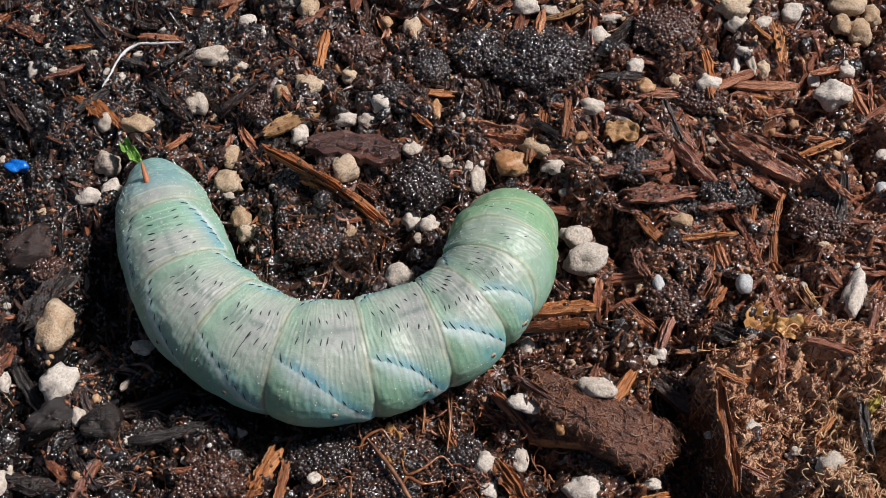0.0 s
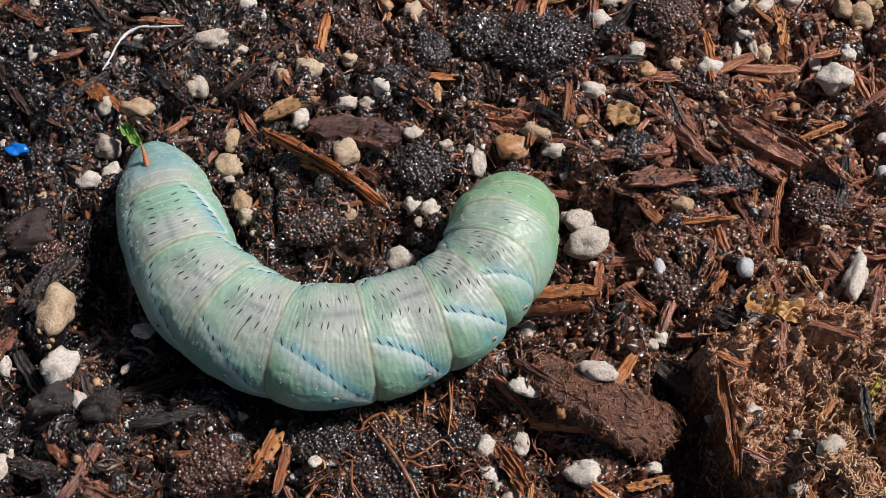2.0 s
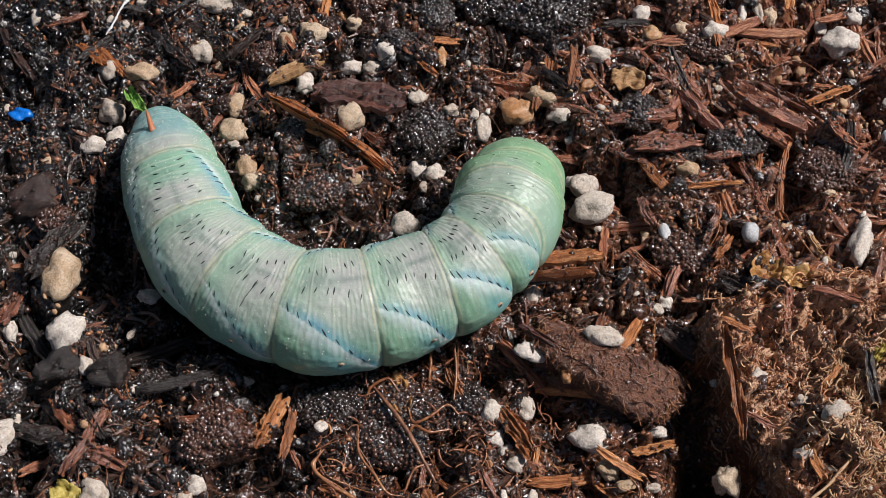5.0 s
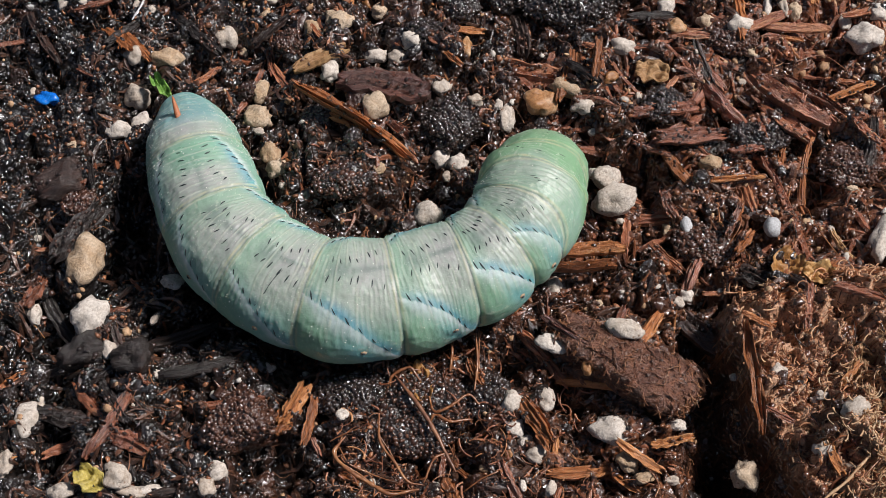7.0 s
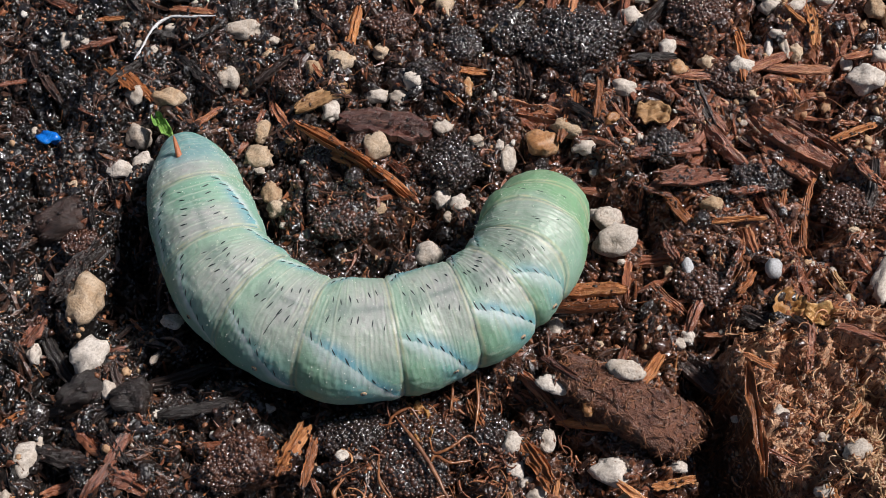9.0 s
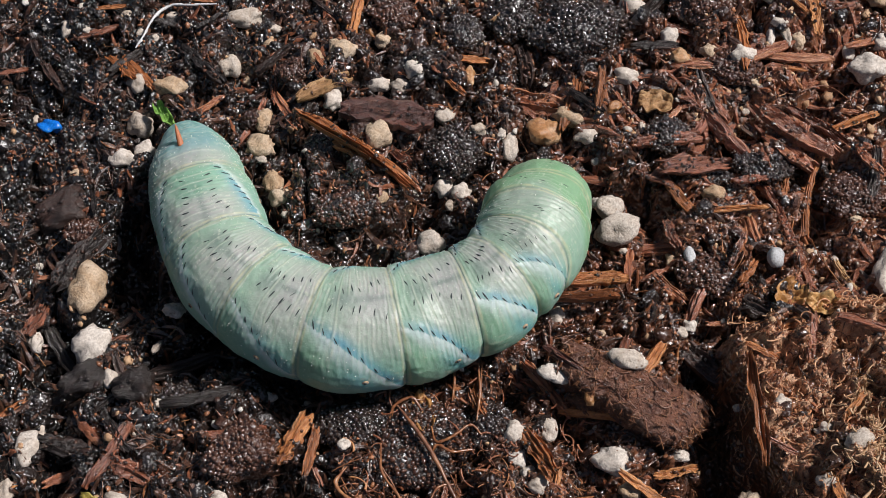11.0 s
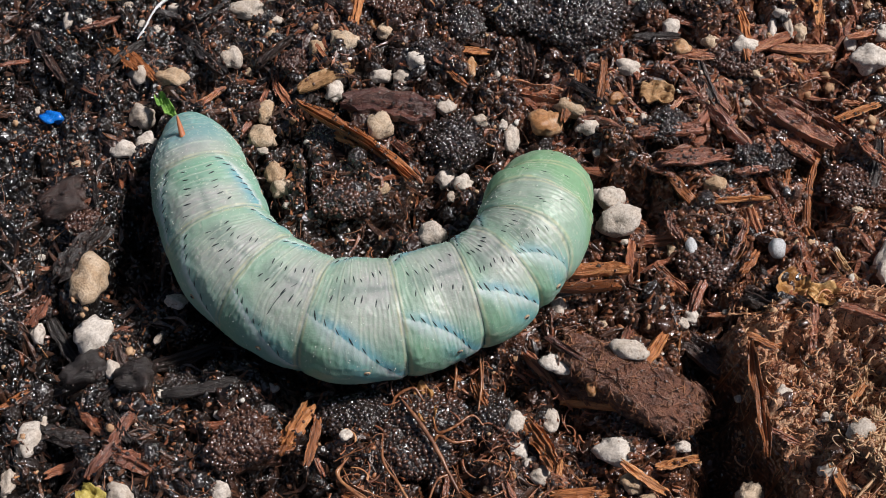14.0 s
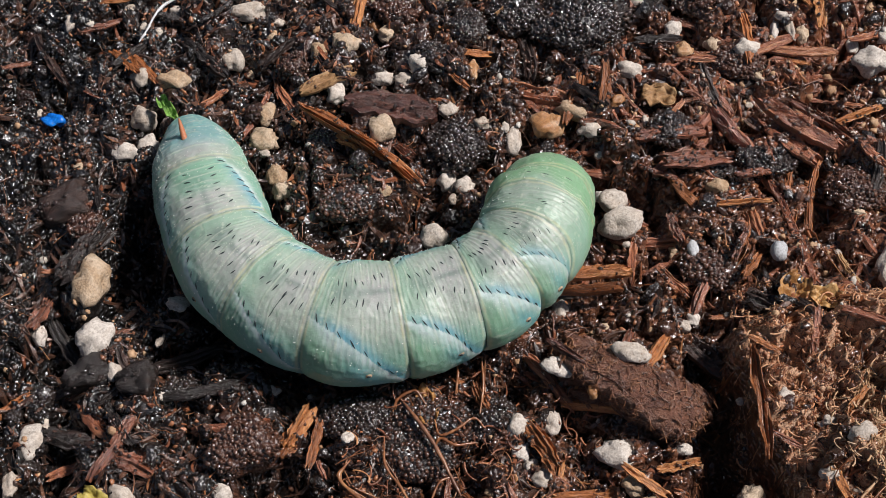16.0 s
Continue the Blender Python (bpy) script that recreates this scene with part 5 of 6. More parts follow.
bark("d", -56.5, 21.9, -0.7, 8.9, 1.4, 0.6, -58, 3, -11, 158)
bark("o", 7.7, -31.2, 0.4, 6.3, 2.4, 1.3, -58, 1, 11, 159)
bark("o", -20.4, -29.4, 0.2, 5.4, 2.2, 1.0, 63, -1, 2, 160)
bark("d", -41.0, -30.3, 0.9, 4.9, 1.6, 0.7, -53, -3, -7, 161)
bark("t", 4.2, 31.3, 1.6, 6.5, 0.7, 0.5, 48, -5, 15, 162)
bark("t", 16.6, 37.4, -0.9, 9.4, 1.0, 0.5, 28, 6, 6, 163)
bark("t", 14.4, 30.4, -0.5, 4.6, 0.4, 0.5, 67, 4, -3, 164)
clump("dark smooth wet block of bark", BARK_D, -40.0, -24.0, -0.6, 5.2, 6.0, 6.0, 8, 265, CRUMB_BLACK, 5, False, True)
clump("dark smooth wet chunk of bark", BARK_D, -46.2, -22.6, -1.4, 6.4, 5.6, 5.0, 30, 266, CRUMB_BLACK, 7, False, True)
bark("d", -48.2, -7.7, 1.2, 9.0, 3.3, 1.5, 53, 0, 10, 166)
bark("m", 13.4, -22.3, 2.6, 12.5, 1.1, 1.0, -36, -2, 1, 167)
bark("d", 27.5, -17.2, -4.4, 9.9, 3.2, 1.5, -43, -4, -8, 168)
bark("r", 8.5, 17.2, -0.4, 8.1, 3.4, 1.5, -17, -6, 14, 169)
bark("r", -35.7, 17.0, -2.9, 6.9, 1.1, 0.5, 43, 5, 5, 170)
bark("r", -10.3, 9.3, -0.2, 5.2, 1.7, 0.7, -33, 3, -4, 171)
bark("r", -55.2, 33.1, 0.3, 6.2, 1.9, 0.9, -28, 1, -13, 172)
bark("d", -41.2, 36.9, -2.1, 5.4, 2.1, 0.9, -22, -1, 9, 173)
bark("r", 3.5, 28.0, -1.7, 5.0, 2.0, 0.9, -63, -3, 0, 174)
bark("d", 6.4, 24.2, -1.4, 7.6, 2.3, 1.1, -81, -5, -9, 175)
bark("r", 23.8, -9.2, -0.5, 5.1, 1.3, 0.6, -43, 6, 13, 176)
bark("o", 33.3, -7.6, 1.1, 3.7, 1.4, 0.7, 53, 4, 4, 177)
bark("r", -50.2, 26.4, 0.7, 6.1, 1.3, 0.6, 22, 2, -5, 178)
bark("d", -36.0, 22.9, -0.9, 7.9, 2.3, 1.0, -43, 0, -14, 179)
bark("r", 1.1, -25.5, -0.5, 3.5, 1.8, 0.8, -43, -2, 8, 180)
bark("o", 23.2, -33.6, 1.1, 4.6, 1.4, 0.6, 11, -4, -1, 181)
bark("r", -43.7, -29.5, -1.1, 7.8, 2.5, 1.1, -48, -6, -10, 182)
bark("r", -39.1, -34.2, 0.3, 6.0, 2.7, 1.2, -22, 5, 12, 183)
bark("d", -47.2, -30.9, -1.4, 5.9, 2.7, 1.2, -11, 3, 3, 184)
bark("r", 24.4, -1.5, -0.8, 3.9, 1.6, 0.7, -72, 1, -6, 185)
bark("r", 22.4, 6.0, -0.1, 5.1, 0.9, 0.5, -22, -1, -15, 186)
bark("t", 45.9, -5.8, -3.0, 4.6, 1.0, 0.5, -63, -3, 7, 187)
bark("o", 32.8, -3.5, 0.7, 3.4, 1.1, 0.5, 67, -5, -2, 188)
bark("r", 34.5, 6.0, 0.2, 4.3, 1.3, 0.6, 11, 6, -11, 189)
bark("o", 39.6, 0.4, -2.3, 5.6, 0.7, 0.5, 79, 4, 11, 190)
bark("o", -21.4, -30.9, -0.2, 4.3, 2.8, 1.2, 58, 2, 2, 191)
bark("r", 49.5, 8.7, 0.9, 4.7, 1.5, 0.7, -53, 0, -7, 192)
bark("o", 0.5, -24.9, -0.2, 3.7, 1.7, 0.8, -63, -2, 15, 193)
bark("o", -13.7, -37.4, -1.9, 2.6, 1.4, 0.6, -22, -4, 6, 194)
bark("o", -1.0, -36.5, -2.0, 4.1, 0.8, 0.5, -43, -6, -3, 195)
bark("o", -2.0, -38.8, -2.4, 3.6, 1.8, 0.8, -63, 5, -12, 196)
bark("r", -52.9, -14.9, -1.2, 4.5, 2.1, 1.0, 63, 3, 10, 197)
bark("o", -35.0, -25.1, -2.1, 3.2, 1.0, 0.5, -63, 1, 1, 198)
bark("r", 39.8, 10.9, -0.5, 7.7, 2.6, 1.2, -45, -1, -8, 199)
bark("r", 24.2, 11.4, 0.6, 8.0, 2.3, 1.0, 6, -3, 14, 200)
bark("d", 35.1, -12.4, -0.3, 5.6, 2.9, 1.3, -33, -5, 5, 201)
clump("black wet granular soil clod", CLOD_BLACK, 13.3, 29.3, -0.8, 12.4, 9.9, 5.9, -10, 202, CRUMB_BLACK, 426)
clump("black wet granular soil clod", CLOD_BLACK, -2.8, 9.8, -0.9, 8.6, 7.2, 4.3, 0, 203, CRUMB_BLACK, 215)
clump("black wet granular soil clod", CLOD_BLACK, -1.8, 27.4, 0.5, 4.9, 5.5, 3.0, 0, 204, CRUMB_BLACK, 95)
clump("smooth dark wet chunk of bark", BARK_D, -51.1, -0.4, -0.2, 7.6, 7.0, 5.4, 24, 205, CRUMB_BLACK, 9, False, True)
clump("dark brown crumbly soil clod", CLOD_BROWN, 30.2, 33.9, -0.7, 8.3, 7.2, 4.3, 0, 206, CRUMB_BROWN, 209)
clump("black wet granular soil clod", CLOD_BLACK, 36.5, 8.8, -1.4, 7.2, 4.5, 2.7, 0, 207, CRUMB_BLACK, 112)
clump("dark brown crumbly soil clod", CLOD_BROWN, 47.7, 5.3, -1.9, 7.8, 6.0, 3.6, 0, 208, CRUMB_BROWN, 162)
clump("black wet granular soil clod", CLOD_BLACK, 24.1, 12.6, 0.1, 5.1, 5.3, 3.0, -60, 209, CRUMB_BLACK, 94)
clump("black wet granular soil clod", CLOD_BLACK, 29.7, 6.8, -0.9, 5.0, 2.5, 1.5, 0, 210, CRUMB_BLACK, 44)
clump("black wet granular soil clod", CLOD_BLACK, 5.0, 30.5, 0.0, 6.8, 7.1, 4.1, -30, 211, CRUMB_BLACK, 169)
clump("black wet granular soil clod", CLOD_BLACK, -19.0, 10.2, -0.3, 5.0, 3.8, 2.3, 0, 212, CRUMB_BLACK, 66)
clump("black wet granular soil clod", CLOD_BLACK, -15.7, 0.4, 0.8, 8.4, 5.2, 3.1, 10, 213, CRUMB_BROWN, 152)
clump("dark brown crumbly soil clod", CLOD_BROWN, -23.3, 21.8, -0.6, 5.2, 3.9, 2.3, 0, 214, CRUMB_BROWN, 70)
clump("dark brown crumbly soil clod", CLOD_BROWN, -48.2, -3.3, 0.3, 4.2, 3.7, 2.2, 0, 215, CRUMB_BROWN, 53)
clump("dark brown crumbly soil clod", CLOD_BROWN, 28.9, -6.9, -1.9, 8.3, 5.1, 3.0, -20, 216, CRUMB_BROWN, 146)
clump("black wet granular soil clod", CLOD_BLACK, -35.0, -23.8, -2.8, 5.3, 3.5, 2.1, 0, 217, CRUMB_BLACK, 63)
clump("dark red-brown granular block of soil", CLOD_BROWN, -26.9, -32.2, 0.4, 8.4, 8.8, 7.4, 38, 218, CRUMB_BROWN, 260, False, True)
clump("black wet granular soil clod", CLOD_BLACK, -5.5, -27.2, -1.7, 10.5, 6.2, 3.7, -10, 219, CRUMB_BROWN, 226)
clump("black wet granular soil clod", CLOD_BLACK, 2.4, -27.4, -1.2, 5.9, 4.8, 2.9, 0, 220, CRUMB_BLACK, 99)
clump("black wet granular soil clod", CLOD_BLACK, -11.5, -26.4, -1.9, 5.9, 4.8, 2.9, 0, 221, CRUMB_BLACK, 99)
clump("black wet granular soil clod", CLOD_BLACK, -7.4, -31.2, -2.4, 9.8, 7.5, 4.5, 0, 223, CRUMB_BROWN, 258)
clump("black wet granular soil clod", CLOD_BLACK, -14.1, -27.5, -1.4, 7.9, 5.5, 3.3, 0, 224, CRUMB_BLACK, 153)
clump("broken slab of wet reddish brown peat with fine fibres", WET_PEAT, 17.6, -23.5, -0.3, 21.0, 9.6, 8.2, -30, 225, CRUMB_BROWN, 1300, True, True)
clump("wet reddish brown peaty clod with fine fibres", WET_PEAT, 14.4, -23.6, -1.6, 5.9, 4.2, 2.5, 0, 226, CRUMB_BROWN, 86, True)
clump("dark brown crumbly soil clod", CLOD_BROWN, 33.9, 23.6, -0.6, 6.7, 4.7, 2.8, 0, 227, CRUMB_BROWN, 109)
clump("black wet granular soil clod", CLOD_BLACK, -6.2, 22.1, 1.5, 5.2, 3.9, 2.3, 0, 228, CRUMB_BLACK, 70)
clump("dark brown crumbly soil clod", CLOD_BROWN, -10.8, 30.4, 0.2, 6.8, 4.0, 2.4, -10, 229, CRUMB_BROWN, 93)
strand("plant_fibre", "pale tan dry plant fibre on soil", "plant fibre", FIBRE_T, [(-16.0, -34.0, 0.5), (-14.7, -33.3, 0.7), (-12.5, -32.3, 0.8)], 0.10, "loose plant fibres")
strand("plant_fibre", "pale tan dry plant fibre on soil", "plant fibre", FIBRE_T, [(-15.0, -34.5, -0.1), (-13.8, -36.4, -0.1), (-11.7, -37.1, -1.0), (-9.1, -38.0, -1.1)], 0.13, "loose plant fibres")
strand("plant_fibre", "curled reddish brown root fibre on soil", "plant fibre", FIBRE_R, [(-5.7, -29.4, -1.7), (-4.1, -29.7, -1.5), (-2.1, -30.3, -1.1), (-0.1, -29.3, -1.0)], 0.10, "loose plant fibres")
strand("plant_fibre", "curled reddish brown root fibre on soil", "plant fibre", FIBRE_R, [(-4.8, -27.8, -0.3), (-3.5, -27.1, -0.2), (-2.7, -24.8, -0.4)], 0.09, "loose plant fibres")
strand("plant_fibre", "curled reddish brown root fibre on soil", "plant fibre", FIBRE_R, [(-4.0, -33.9, -2.6), (-2.1, -34.9, -2.1), (-2.6, -37.6, -2.2)], 0.09, "loose plant fibres")
strand("plant_fibre", "pale tan dry plant fibre on soil", "plant fibre", FIBRE_T, [(-0.7, -39.4, -0.8), (1.2, -38.2, -0.0), (3.2, -37.2, -0.0), (4.9, -35.5, -0.6)], 0.12, "loose plant fibres")
strand("plant_fibre", "pale tan dry plant fibre on soil", "plant fibre", FIBRE_T, [(16.7, -38.1, 0.1), (18.9, -38.1, 0.5), (22.5, -39.1, 0.2)], 0.10, "loose plant fibres")
strand("plant_fibre", "pale tan dry plant fibre on soil", "plant fibre", FIBRE_T, [(20.2, -36.8, 1.1), (21.4, -38.7, 0.9), (20.8, -40.4, 1.0)], 0.12, "loose plant fibres")
strand("plant_fibre", "pale tan dry plant fibre on soil", "plant fibre", FIBRE_T, [(22.1, -14.4, 0.6), (23.9, -14.0, 0.4), (25.9, -13.4, -0.5)], 0.07, "loose plant fibres")
strand("plant_fibre", "curled reddish brown root fibre on soil", "plant fibre", FIBRE_R, [(-39.2, -40.5, 0.4), (-38.9, -35.8, 0.2), (-41.1, -33.0, 0.3)], 0.09, "loose plant fibres")
strand("plant_fibre", "pale tan dry plant fibre on soil", "plant fibre", FIBRE_T, [(-46.7, -40.4, 1.9), (-44.7, -38.5, 2.1), (-42.4, -39.8, 2.5)], 0.10, "loose plant fibres")
strand("plant_fibre", "curled reddish brown root fibre on soil", "plant fibre", FIBRE_R, [(-12.3, -23.1, -1.5), (-11.8, -26.0, -1.4), (-12.7, -29.1, -0.8)], 0.09, "loose plant fibres")
strand("plant_fibre", "curled reddish brown root fibre on soil", "plant fibre", FIBRE_R, [(-8.8, -23.8, 0.3), (-7.4, -27.1, -0.4), (-8.7, -30.3, -1.1), (-7.3, -32.5, -0.9)], 0.07, "loose plant fibres")
strand("plant_fibre", "curled reddish brown root fibre on soil", "plant fibre", FIBRE_R, [(1.9, -27.4, -0.9), (1.2, -30.4, -0.6), (2.5, -32.5, -0.6)], 0.07, "loose plant fibres")
strand("plant_fibre", "pale tan dry plant fibre on soil", "plant fibre", FIBRE_T, [(-17.2, -40.4, 1.6), (-14.8, -39.3, 0.6), (-11.0, -39.6, -0.7)], 0.07, "loose plant fibres")
strand("plant_fibre", "curled reddish brown root fibre on soil", "plant fibre", FIBRE_R, [(-20.7, -0.6, 0.8), (-17.9, -1.6, 0.5), (-15.1, -0.9, 0.7)], 0.09, "loose plant fibres")
strand("plant_fibre", "curled reddish brown root fibre on soil", "plant fibre", FIBRE_R, [(-16.4, -3.8, -0.5), (-14.4, -3.0, -0.8), (-13.0, -1.5, -0.2)], 0.07, "loose plant fibres")
strand("plant_fibre", "pale tan dry plant fibre on soil", "plant fibre", FIBRE_T, [(48.4, 17.5, -2.1), (51.3, 16.1, -2.7), (54.5, 17.9, -2.7)], 0.07, "loose plant fibres")
strand("plant_fibre", "curled reddish brown root fibre on soil", "plant fibre", FIBRE_R, [(38.9, 21.0, -0.7), (41.1, 20.0, -1.3), (45.8, 21.8, -1.9), (49.2, 19.0, -1.8)], 0.09, "loose plant fibres")
strand("plant_fibre", "pale tan dry plant fibre on soil", "plant fibre", FIBRE_T, [(16.5, 34.4, -1.3), (18.9, 36.6, -1.7), (21.2, 36.6, -1.4)], 0.07, "loose plant fibres")
strand("plant_fibre", "pale tan dry plant fibre on soil", "plant fibre", FIBRE_T, [(46.3, -16.9, 8.7), (47.6, -19.1, 8.8), (48.7, -21.2, 8.7)], 0.09, "loose plant fibres")
strand("curved_hair", "curved shiny white hair lying on the soil", "hair", HAIR, [(-44.7, 24.1, 0.7), (-43.6, 26.1, 1.0), (-42.6, 29.0, 0.7), (-40.7, 30.9, 0.5), (-37.5, 30.7, 1.0), (-34.4, 30.9, 1.1)], 0.26)
strand("plant_fibre", "pale tan dry plant fibre on soil", "plant fibre", FIBRE_T, [(-60.2, 36.8, -1.3), (-58.4, 37.3, -0.4), (-56.6, 37.9, -0.4)], 0.09, "loose plant fibres")
strand("plant_fibre", "pale tan dry plant fibre on soil", "plant fibre", FIBRE_T, [(-52.2, -5.6, -0.1), (-50.6, -4.0, 0.2), (-48.9, -2.7, 0.7), (-47.3, -1.8, 0.8)], 0.09, "loose plant fibres")
strand("plant_fibre", "pale tan dry plant fibre on soil", "plant fibre", FIBRE_T, [(21.2, 35.0, -2.3), (24.0, 36.3, -2.6), (26.0, 38.2, -1.9)], 0.11, "loose plant fibres")
strand("plant_fibre", "pale tan dry plant fibre on soil", "plant fibre", FIBRE_T, [(26.4, 33.4, -1.8), (29.2, 30.3, -0.9), (32.3, 26.3, -0.6)], 0.09, "loose plant fibres")
strand("plant_fibre", "pale tan dry plant fibre on soil", "plant fibre", FIBRE_T, [(1.2, -26.1, -0.7), (1.0, -23.4, -0.3), (0.9, -19.6, -0.6)], 0.12, "loose plant fibres")
strand("plant_fibre", "pale tan dry plant fibre on soil", "plant fibre", FIBRE_T, [(-2.2, -24.5, -0.3), (-2.1, -21.0, -0.8), (-1.7, -19.8, -0.3)], 0.12, "loose plant fibres")
strand("plant_fibre", "pale tan dry plant fibre on soil", "plant fibre", FIBRE_T, [(-8.8, -25.1, -0.0), (-6.8, -27.4, -1.2), (-4.4, -30.4, -1.7), (-2.4, -33.3, -2.3), (-1.4, -36.3, -1.5)], 0.10, "loose plant fibres")
strand("plant_fibre", "curled reddish brown root fibre on soil", "plant fibre", FIBRE_R, [(-10.4, -28.6, -1.1), (-10.7, -32.0, -0.6), (-9.2, -34.5, -1.3), (-7.7, -37.2, -1.2), (-6.2, -39.0, -1.0)], 0.11, "loose plant fibres")
strand("plant_fibre", "pale tan dry plant fibre on soil", "plant fibre", FIBRE_T, [(-13.2, -32.0, 0.3), (-14.7, -33.4, 0.1), (-15.1, -35.8, 0.2), (-12.4, -37.4, -0.8), (-9.7, -39.0, -1.1), (-5.8, -39.3, -0.6)], 0.11, "loose plant fibres")
strand("plant_fibre", "pale tan dry plant fibre on soil", "plant fibre", FIBRE_T, [(-9.4, -26.8, -0.2), (-8.8, -25.4, 0.6), (-6.8, -24.8, 0.3), (-4.8, -24.4, -0.6)], 0.12, "loose plant fibres")
strand("plant_fibre", "curled reddish brown root fibre on soil", "plant fibre", FIBRE_R, [(-4.7, -30.1, -1.6), (-2.8, -29.3, -0.8), (-0.1, -28.5, -1.0)], 0.14, "loose plant fibres")
strand("plant_fibre", "curled reddish brown root fibre on soil", "plant fibre", FIBRE_R, [(-8.6, -33.5, -2.1), (-6.0, -34.2, -2.7), (-2.7, -33.9, -2.6)], 0.14, "loose plant fibres")
strand("plant_fibre", "pale tan dry plant fibre on soil", "plant fibre", FIBRE_T, [(39.6, -42.3, 8.0), (42.0, -40.7, 8.9), (44.7, -38.1, 9.2)], 0.14, "loose plant fibres")
strand("plant_fibre", "pale tan dry plant fibre on soil", "plant fibre", FIBRE_T, [(31.4, -7.5, 0.0), (32.8, -5.2, 0.9), (33.3, -2.3, -0.0)], 0.11, "loose plant fibres")
strand("plant_fibre", "pale tan dry plant fibre on soil", "plant fibre", FIBRE_T, [(42.6, 0.0, -4.2), (43.3, -3.7, -2.6), (45.6, -8.8, -1.2)], 0.13, "loose plant fibres")
strand("plant_fibre", "curled reddish brown root fibre on soil", "plant fibre", FIBRE_R, [(5.5, 12.0, -0.4), (6.1, 11.3, -1.0), (6.6, 9.9, -0.8)], 0.11, "loose plant fibres")
strand("root", "thick olive brown bent root in the soil", "root", FIBRE_R, [(-8.8, -25.8, 0.8), (-6.7, -28.6, 0.9), (-5.0, -31.0, 0.8), (-3.0, -34.5, 0.4), (-1.7, -37.2, -0.2)], 0.32, "roots")
strand("root", "curled orange-brown root in the soil", "root", FIBRE_T, [(-9.7, -27.2, 0.3), (-9.1, -25.8, 0.9), (-7.1, -24.8, 1.1), (-5.8, -26.1, 0.5)], 0.24, "roots")
strand("root", "thick orange-brown root looped in the soil", "root", FIBRE_T, [(-14.4, -33.3, 0.2), (-15.6, -35.4, 0.5), (-13.9, -37.4, 0.6), (-11.6, -38.7, 0.4), (-9.0, -40.0, 0.3), (-5.8, -39.3, 0.0)], 0.34, "roots")
strand("root", "curled orange-brown root in the soil", "root", FIBRE_T, [(-10.6, -30.4, 0.2), (-10.3, -33.9, 0.6), (-8.5, -36.6, 0.5), (-7.1, -38.6, 0.3), (-5.5, -38.9, 0.1)], 0.22, "roots")
strand("root", "curled orange-brown root in the soil", "root", FIBRE_T, [(-4.7, -31.4, 0.2), (-4.1, -30.5, 0.7), (-2.4, -31.3, 0.8), (0.0, -30.8, 0.3)], 0.26, "roots")
strand("root", "curled orange-brown root in the soil", "root", FIBRE_T, [(-2.4, -21.0, 0.8), (-2.2, -22.8, 0.8), (-2.5, -25.0, 0.2)], 0.22, "roots")
strand("root", "curled orange-brown root in the soil", "root", FIBRE_T, [(0.6, -20.2, 0.8), (0.8, -23.9, 0.8), (0.5, -27.4, 0.2)], 0.20, "roots")
strand("root", "curled orange-brown root in the soil", "root", FIBRE_T, [(-4.8, -28.2, 0.3), (-4.1, -30.3, 0.7), (-2.1, -29.6, 0.9), (-0.2, -28.2, 0.7), (1.2, -29.2, 0.1)], 0.24, "roots")
strand("root", "curled orange-brown root in the soil", "root", FIBRE_T, [(-5.2, -38.6, 0.0), (-4.0, -35.8, 0.5), (-2.0, -35.1, 0.2)], 0.2, "roots")
strand("root", "pale straw-coloured root lying across the clod", "root", FIBRE_S, [(37.6, -43.2, 8.4), (41.0, -40.5, 8.8), (43.7, -37.7, 8.8)], 0.25, "roots")
strand("plant_fibre", "pale tan dry plant fibre on soil", "plant fibre", FIBRE_T, [(0.4, 4.7, -0.1), (1.4, 6.4, -0.6), (2.4, 6.9, -0.6), (3.3, 6.0, -0.5)], 0.10, "loose plant fibres")



def scrap(name, label, category, mat, x, y, z, length, width, rz, curl, seed):
    """A crumpled thin piece of leaf or skin."""
    rng = np.random.RandomState(seed)
    nu, nv = 22, 14
    gu, gv = np.meshgrid(np.linspace(-1, 1, nu), np.linspace(-1, 1, nv), indexing="ij")
    edge = (1 - 0.55 * np.abs(gu) ** 3) * (0.8 + 0.4 * vnoise(gu * 3 + seed, np.sign(gv) * 2 + 5, seed))
    px, py = gu * length / 2, gv * width / 2 * edge
    pz = curl * (gv ** 2) + 0.9 * (vnoise(gu * 2.2 + 9, gv * 2.2 + seed, seed) - 0.5) + 0.35 * (vnoise(gu * 6, gv * 6 + seed, seed + 1) - 0.5)
    pz = pz + 0.30 * np.sin(8 * gu + 3 * vnoise(gu * 2, gv * 3 + seed, 5)) * (0.4 + vnoise(gu * 3, gv * 3, seed)) + 0.18 * np.sin(13 * gv + 4 * gu + seed)
    top = np.stack([px, py, pz], -1).reshape(-1, 3)
    bot = top - np.array([0, 0, 0.16])
    i = np.arange(nu * nv).reshape(nu, nv)
    q = np.stack([i[:-1, :-1], i[1:, :-1], i[1:, 1:], i[:-1, 1:]], -1).reshape(-1, 4)
    o = nu * nv
    loop = np.r_[i[0, :], i[1:, -1], i[-1, -2::-1], i[-2:0:-1, 0]]
    nx = np.roll(loop, -1)
    f = np.vstack([q, q[:, ::-1] + o, np.stack([loop, nx, nx + o, loop + o], -1)])
    ob = new(name, mesh_np(name, np.vstack([top, bot]) * MM, f, mat))
    ob.matrix_world = pose(x * MM, y * MM, z * MM, 0, 0, rz)
    return tagged(ob, label, category)


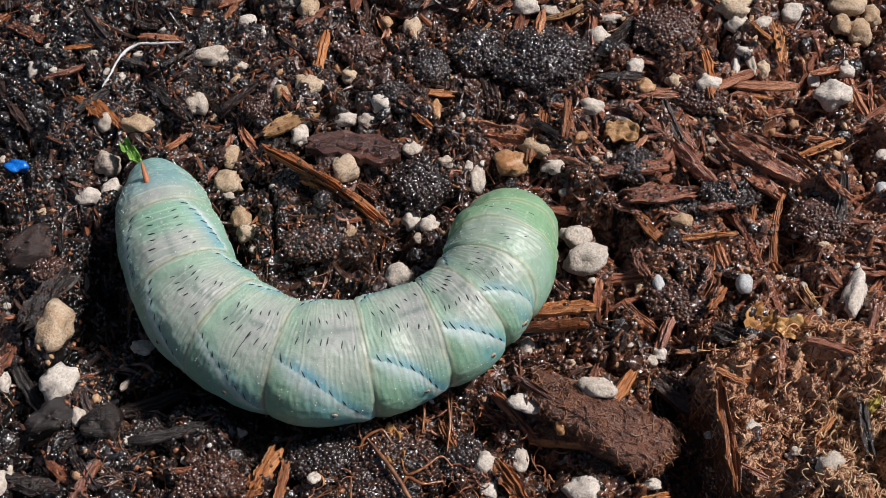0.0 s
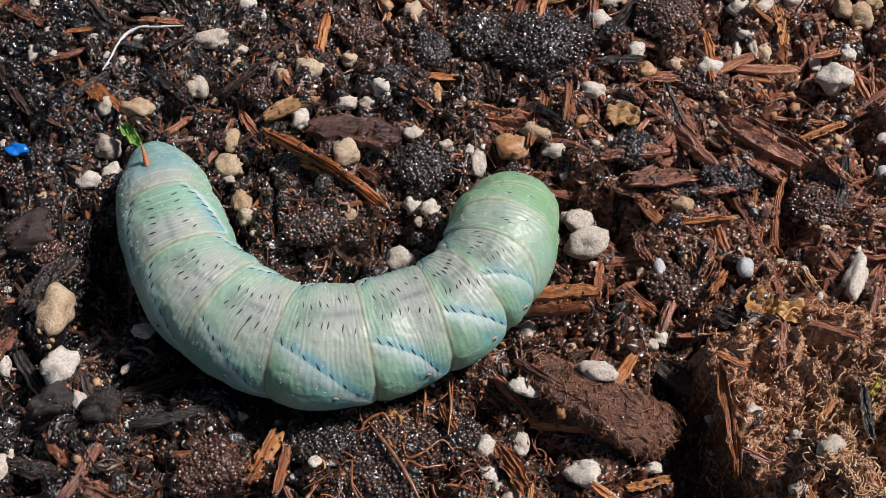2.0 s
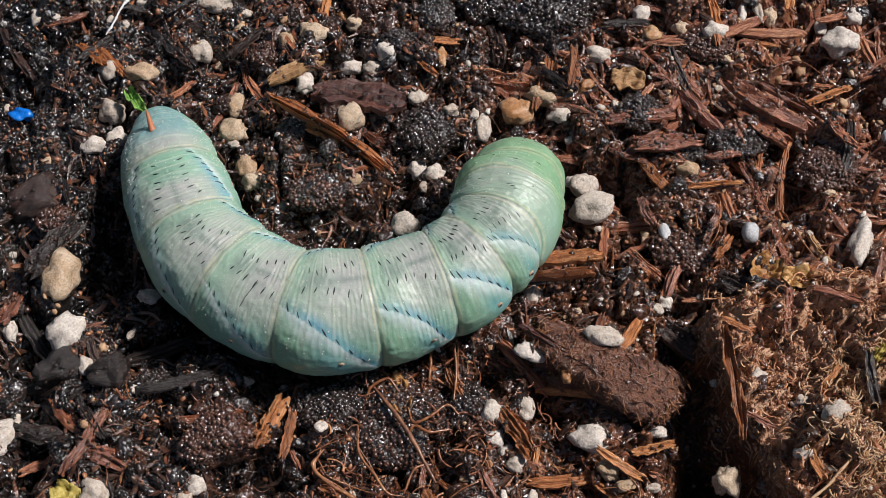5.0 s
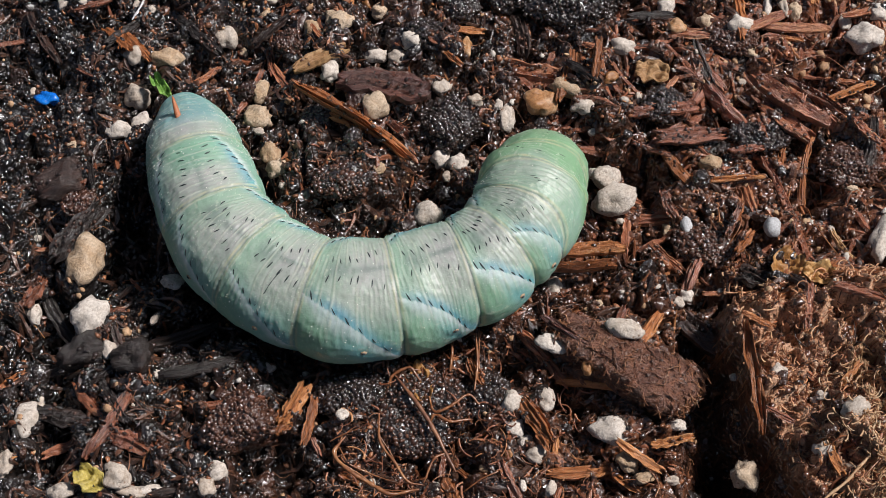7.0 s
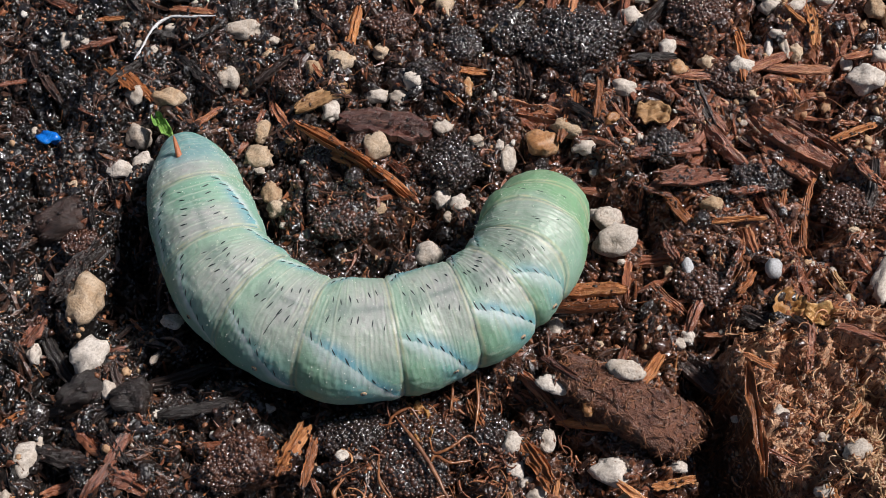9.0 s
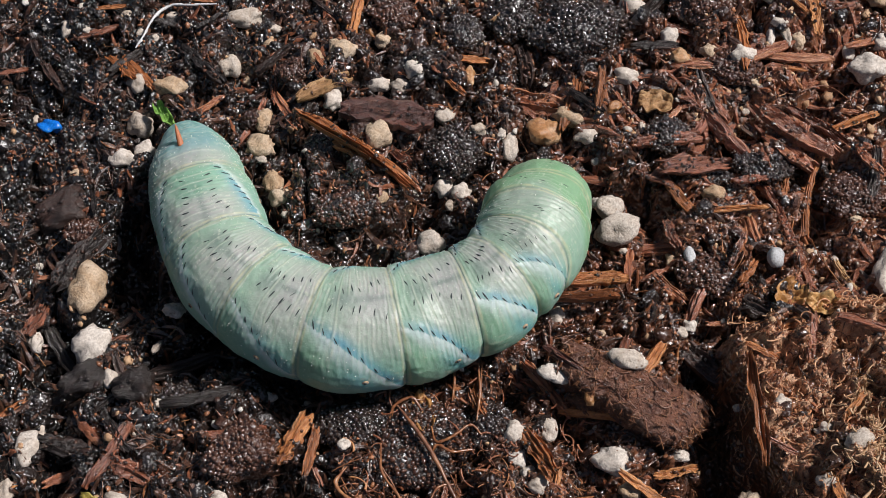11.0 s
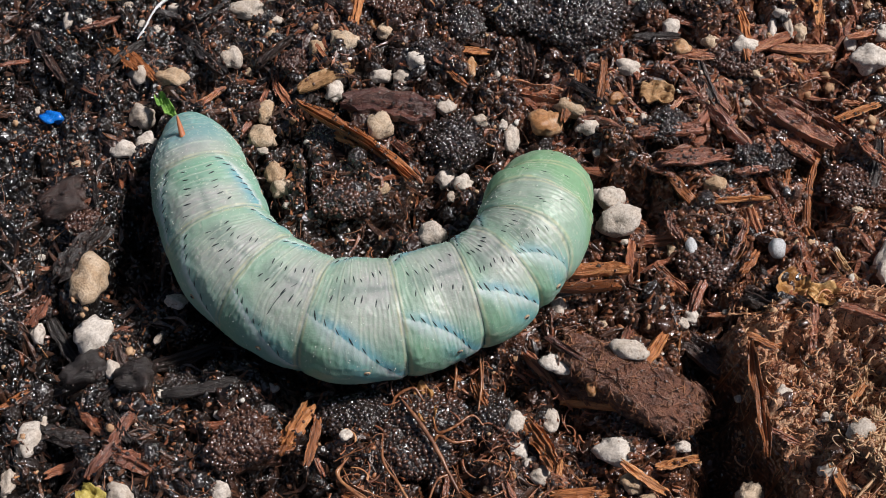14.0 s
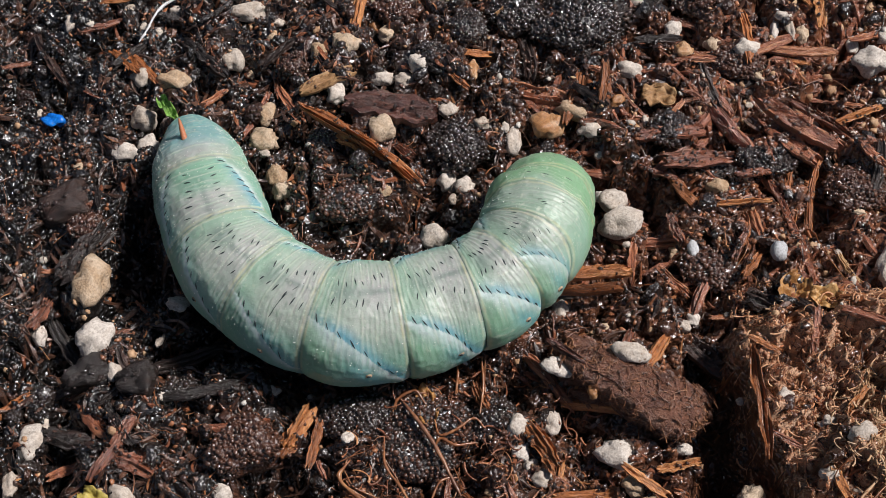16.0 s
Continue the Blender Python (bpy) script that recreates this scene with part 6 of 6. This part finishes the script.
scrap("leaf_scrap", "crumpled bright green chewed leaf scrap beside the horn", "leaf", LEAF, -40.0, 14.1, -0.1, 4.2, 1.5, -52, 0.9, 3)
scrap("leaf_scrap", "yellow-green leaf flake on dark soil", "leaf", YELLOW, -42.6, -39.9, 3.0, 3.8, 2.8, -40, 0.6, 4)
scrap("dry_husk", "curled dry tan seed husk on the soil", "husk", HUSK, 38.2, -10.9, 0.7, 4.4, 3.8, 60, 1.3, 5)
scrap("dry_husk", "curled dry tan seed husk on the soil", "husk", HUSK, 41.3, -13.3, 3.2, 4.2, 3.0, -20, 1.2, 6)
scrap("dry_husk", "pale curled papery husk in the soil", "husk", BARK_T, 23.0, 16.8, 0.9, 4.4, 3.4, -10, 0.9, 7)
scrap("dry_husk", "crumpled tan plant husk among roots", "husk", HUSK, -5.8, -26.3, -0.5, 2.6, 4.6, 10, 0.9, 8)
scrap("leaf_scrap", "small yellow leaf fleck on the clod", "leaf", YELLOW, 48.3, -24.8, 8.3, 2.6, 1.2, 60, 0.3, 9)
scrap("bark_strip", "curled golden strip of dry bark along the clod", "bark strip", BARK_O, 31.9, -27.8, 6.6, 14.0, 1.5, -86, 0.8, 12)
grain("plastic_bead", "small bright blue plastic fragment on the soil", "plastic fragment", "", BLUE, -54.7, 12.6, -0.4, 3.3, 2.2, 1.7, -14, 558, 0.55, ICO3)
grain("mineral_chip", "small blue-green mineral chip in the soil", "mineral chip", "", GREYSTONE, 26.6, -4.1, -1.1, 1.5, 2.4, 1.2, 0, 556, 0.15)



def splinters():
    """Small loose bark splinters that fill the soil."""
    rng = np.random.RandomState(77)
    kinds = [(BARK_R, "r"), (BARK_D, "d"), (BARK_O, "o")]
    base = {k: [chip_mesh(1.0 * ln, 0.22 * ln, 0.10 * ln, 900 + i, m) for i, ln in enumerate((2.4, 4.0, 6.0, 8.5))] for m, k in kinds}
    made = 0
    while made < 290:
        x, y = 70 - 140 * rng.rand() ** 1.35, rng.uniform(-52, 54)
        if clod(np.array(x), np.array(y))[0] > 0.3 and rng.rand() < 0.75:
            continue
        k = "rrrrrdoo"[rng.randint(8)] if x > -20 else "rrddddo"[rng.randint(7)]
        me = base[k][rng.randint(1, 4) if x > 5 else rng.randint(4)]
        cx, cy, r = fine[:, 0], fine[:, 1], fine[:, 2]
        if np.min((cx - x) ** 2 + (cy - y) ** 2) < 90:
            continue
        if (-28 < x < 6 and -14 < y < 13) or (-30 < x < -22 and 5 < y < 14):
            continue
        z = float(height(np.array([x]), np.array([y]))[0]) + 0.5
        ob = new("bark_splinter", me)
        ob.matrix_world = pose(x * MM, y * MM, z * MM, rng.uniform(-30, 30), rng.uniform(-16, 16), rng.uniform(0, 360))
        tagged(ob, BARKS[k][1].replace("chip", "splinter"), "bark splinter", "small bark splinters")
        made += 1


splinters()


def motions():
    """The front rings draw back towards the body by a fraction of a millimetre."""
    shifts = ((0.02, -0.08), (0.08, -0.13), (0.09, -0.15), (0.10, -0.18), (0.10, -0.20), (0.10, -0.22))
    times = ((0, 0), (2, 0), (4.5, 0.45), (8, 0.65), (11.5, 0.95), (16, 1))
    for ring, (dx, dy) in zip(RINGS[-6:], shifts):
        walk(ring, [(t, pose(dx * share * MM, dy * share * MM, 0)) for t, share in times])


motions()
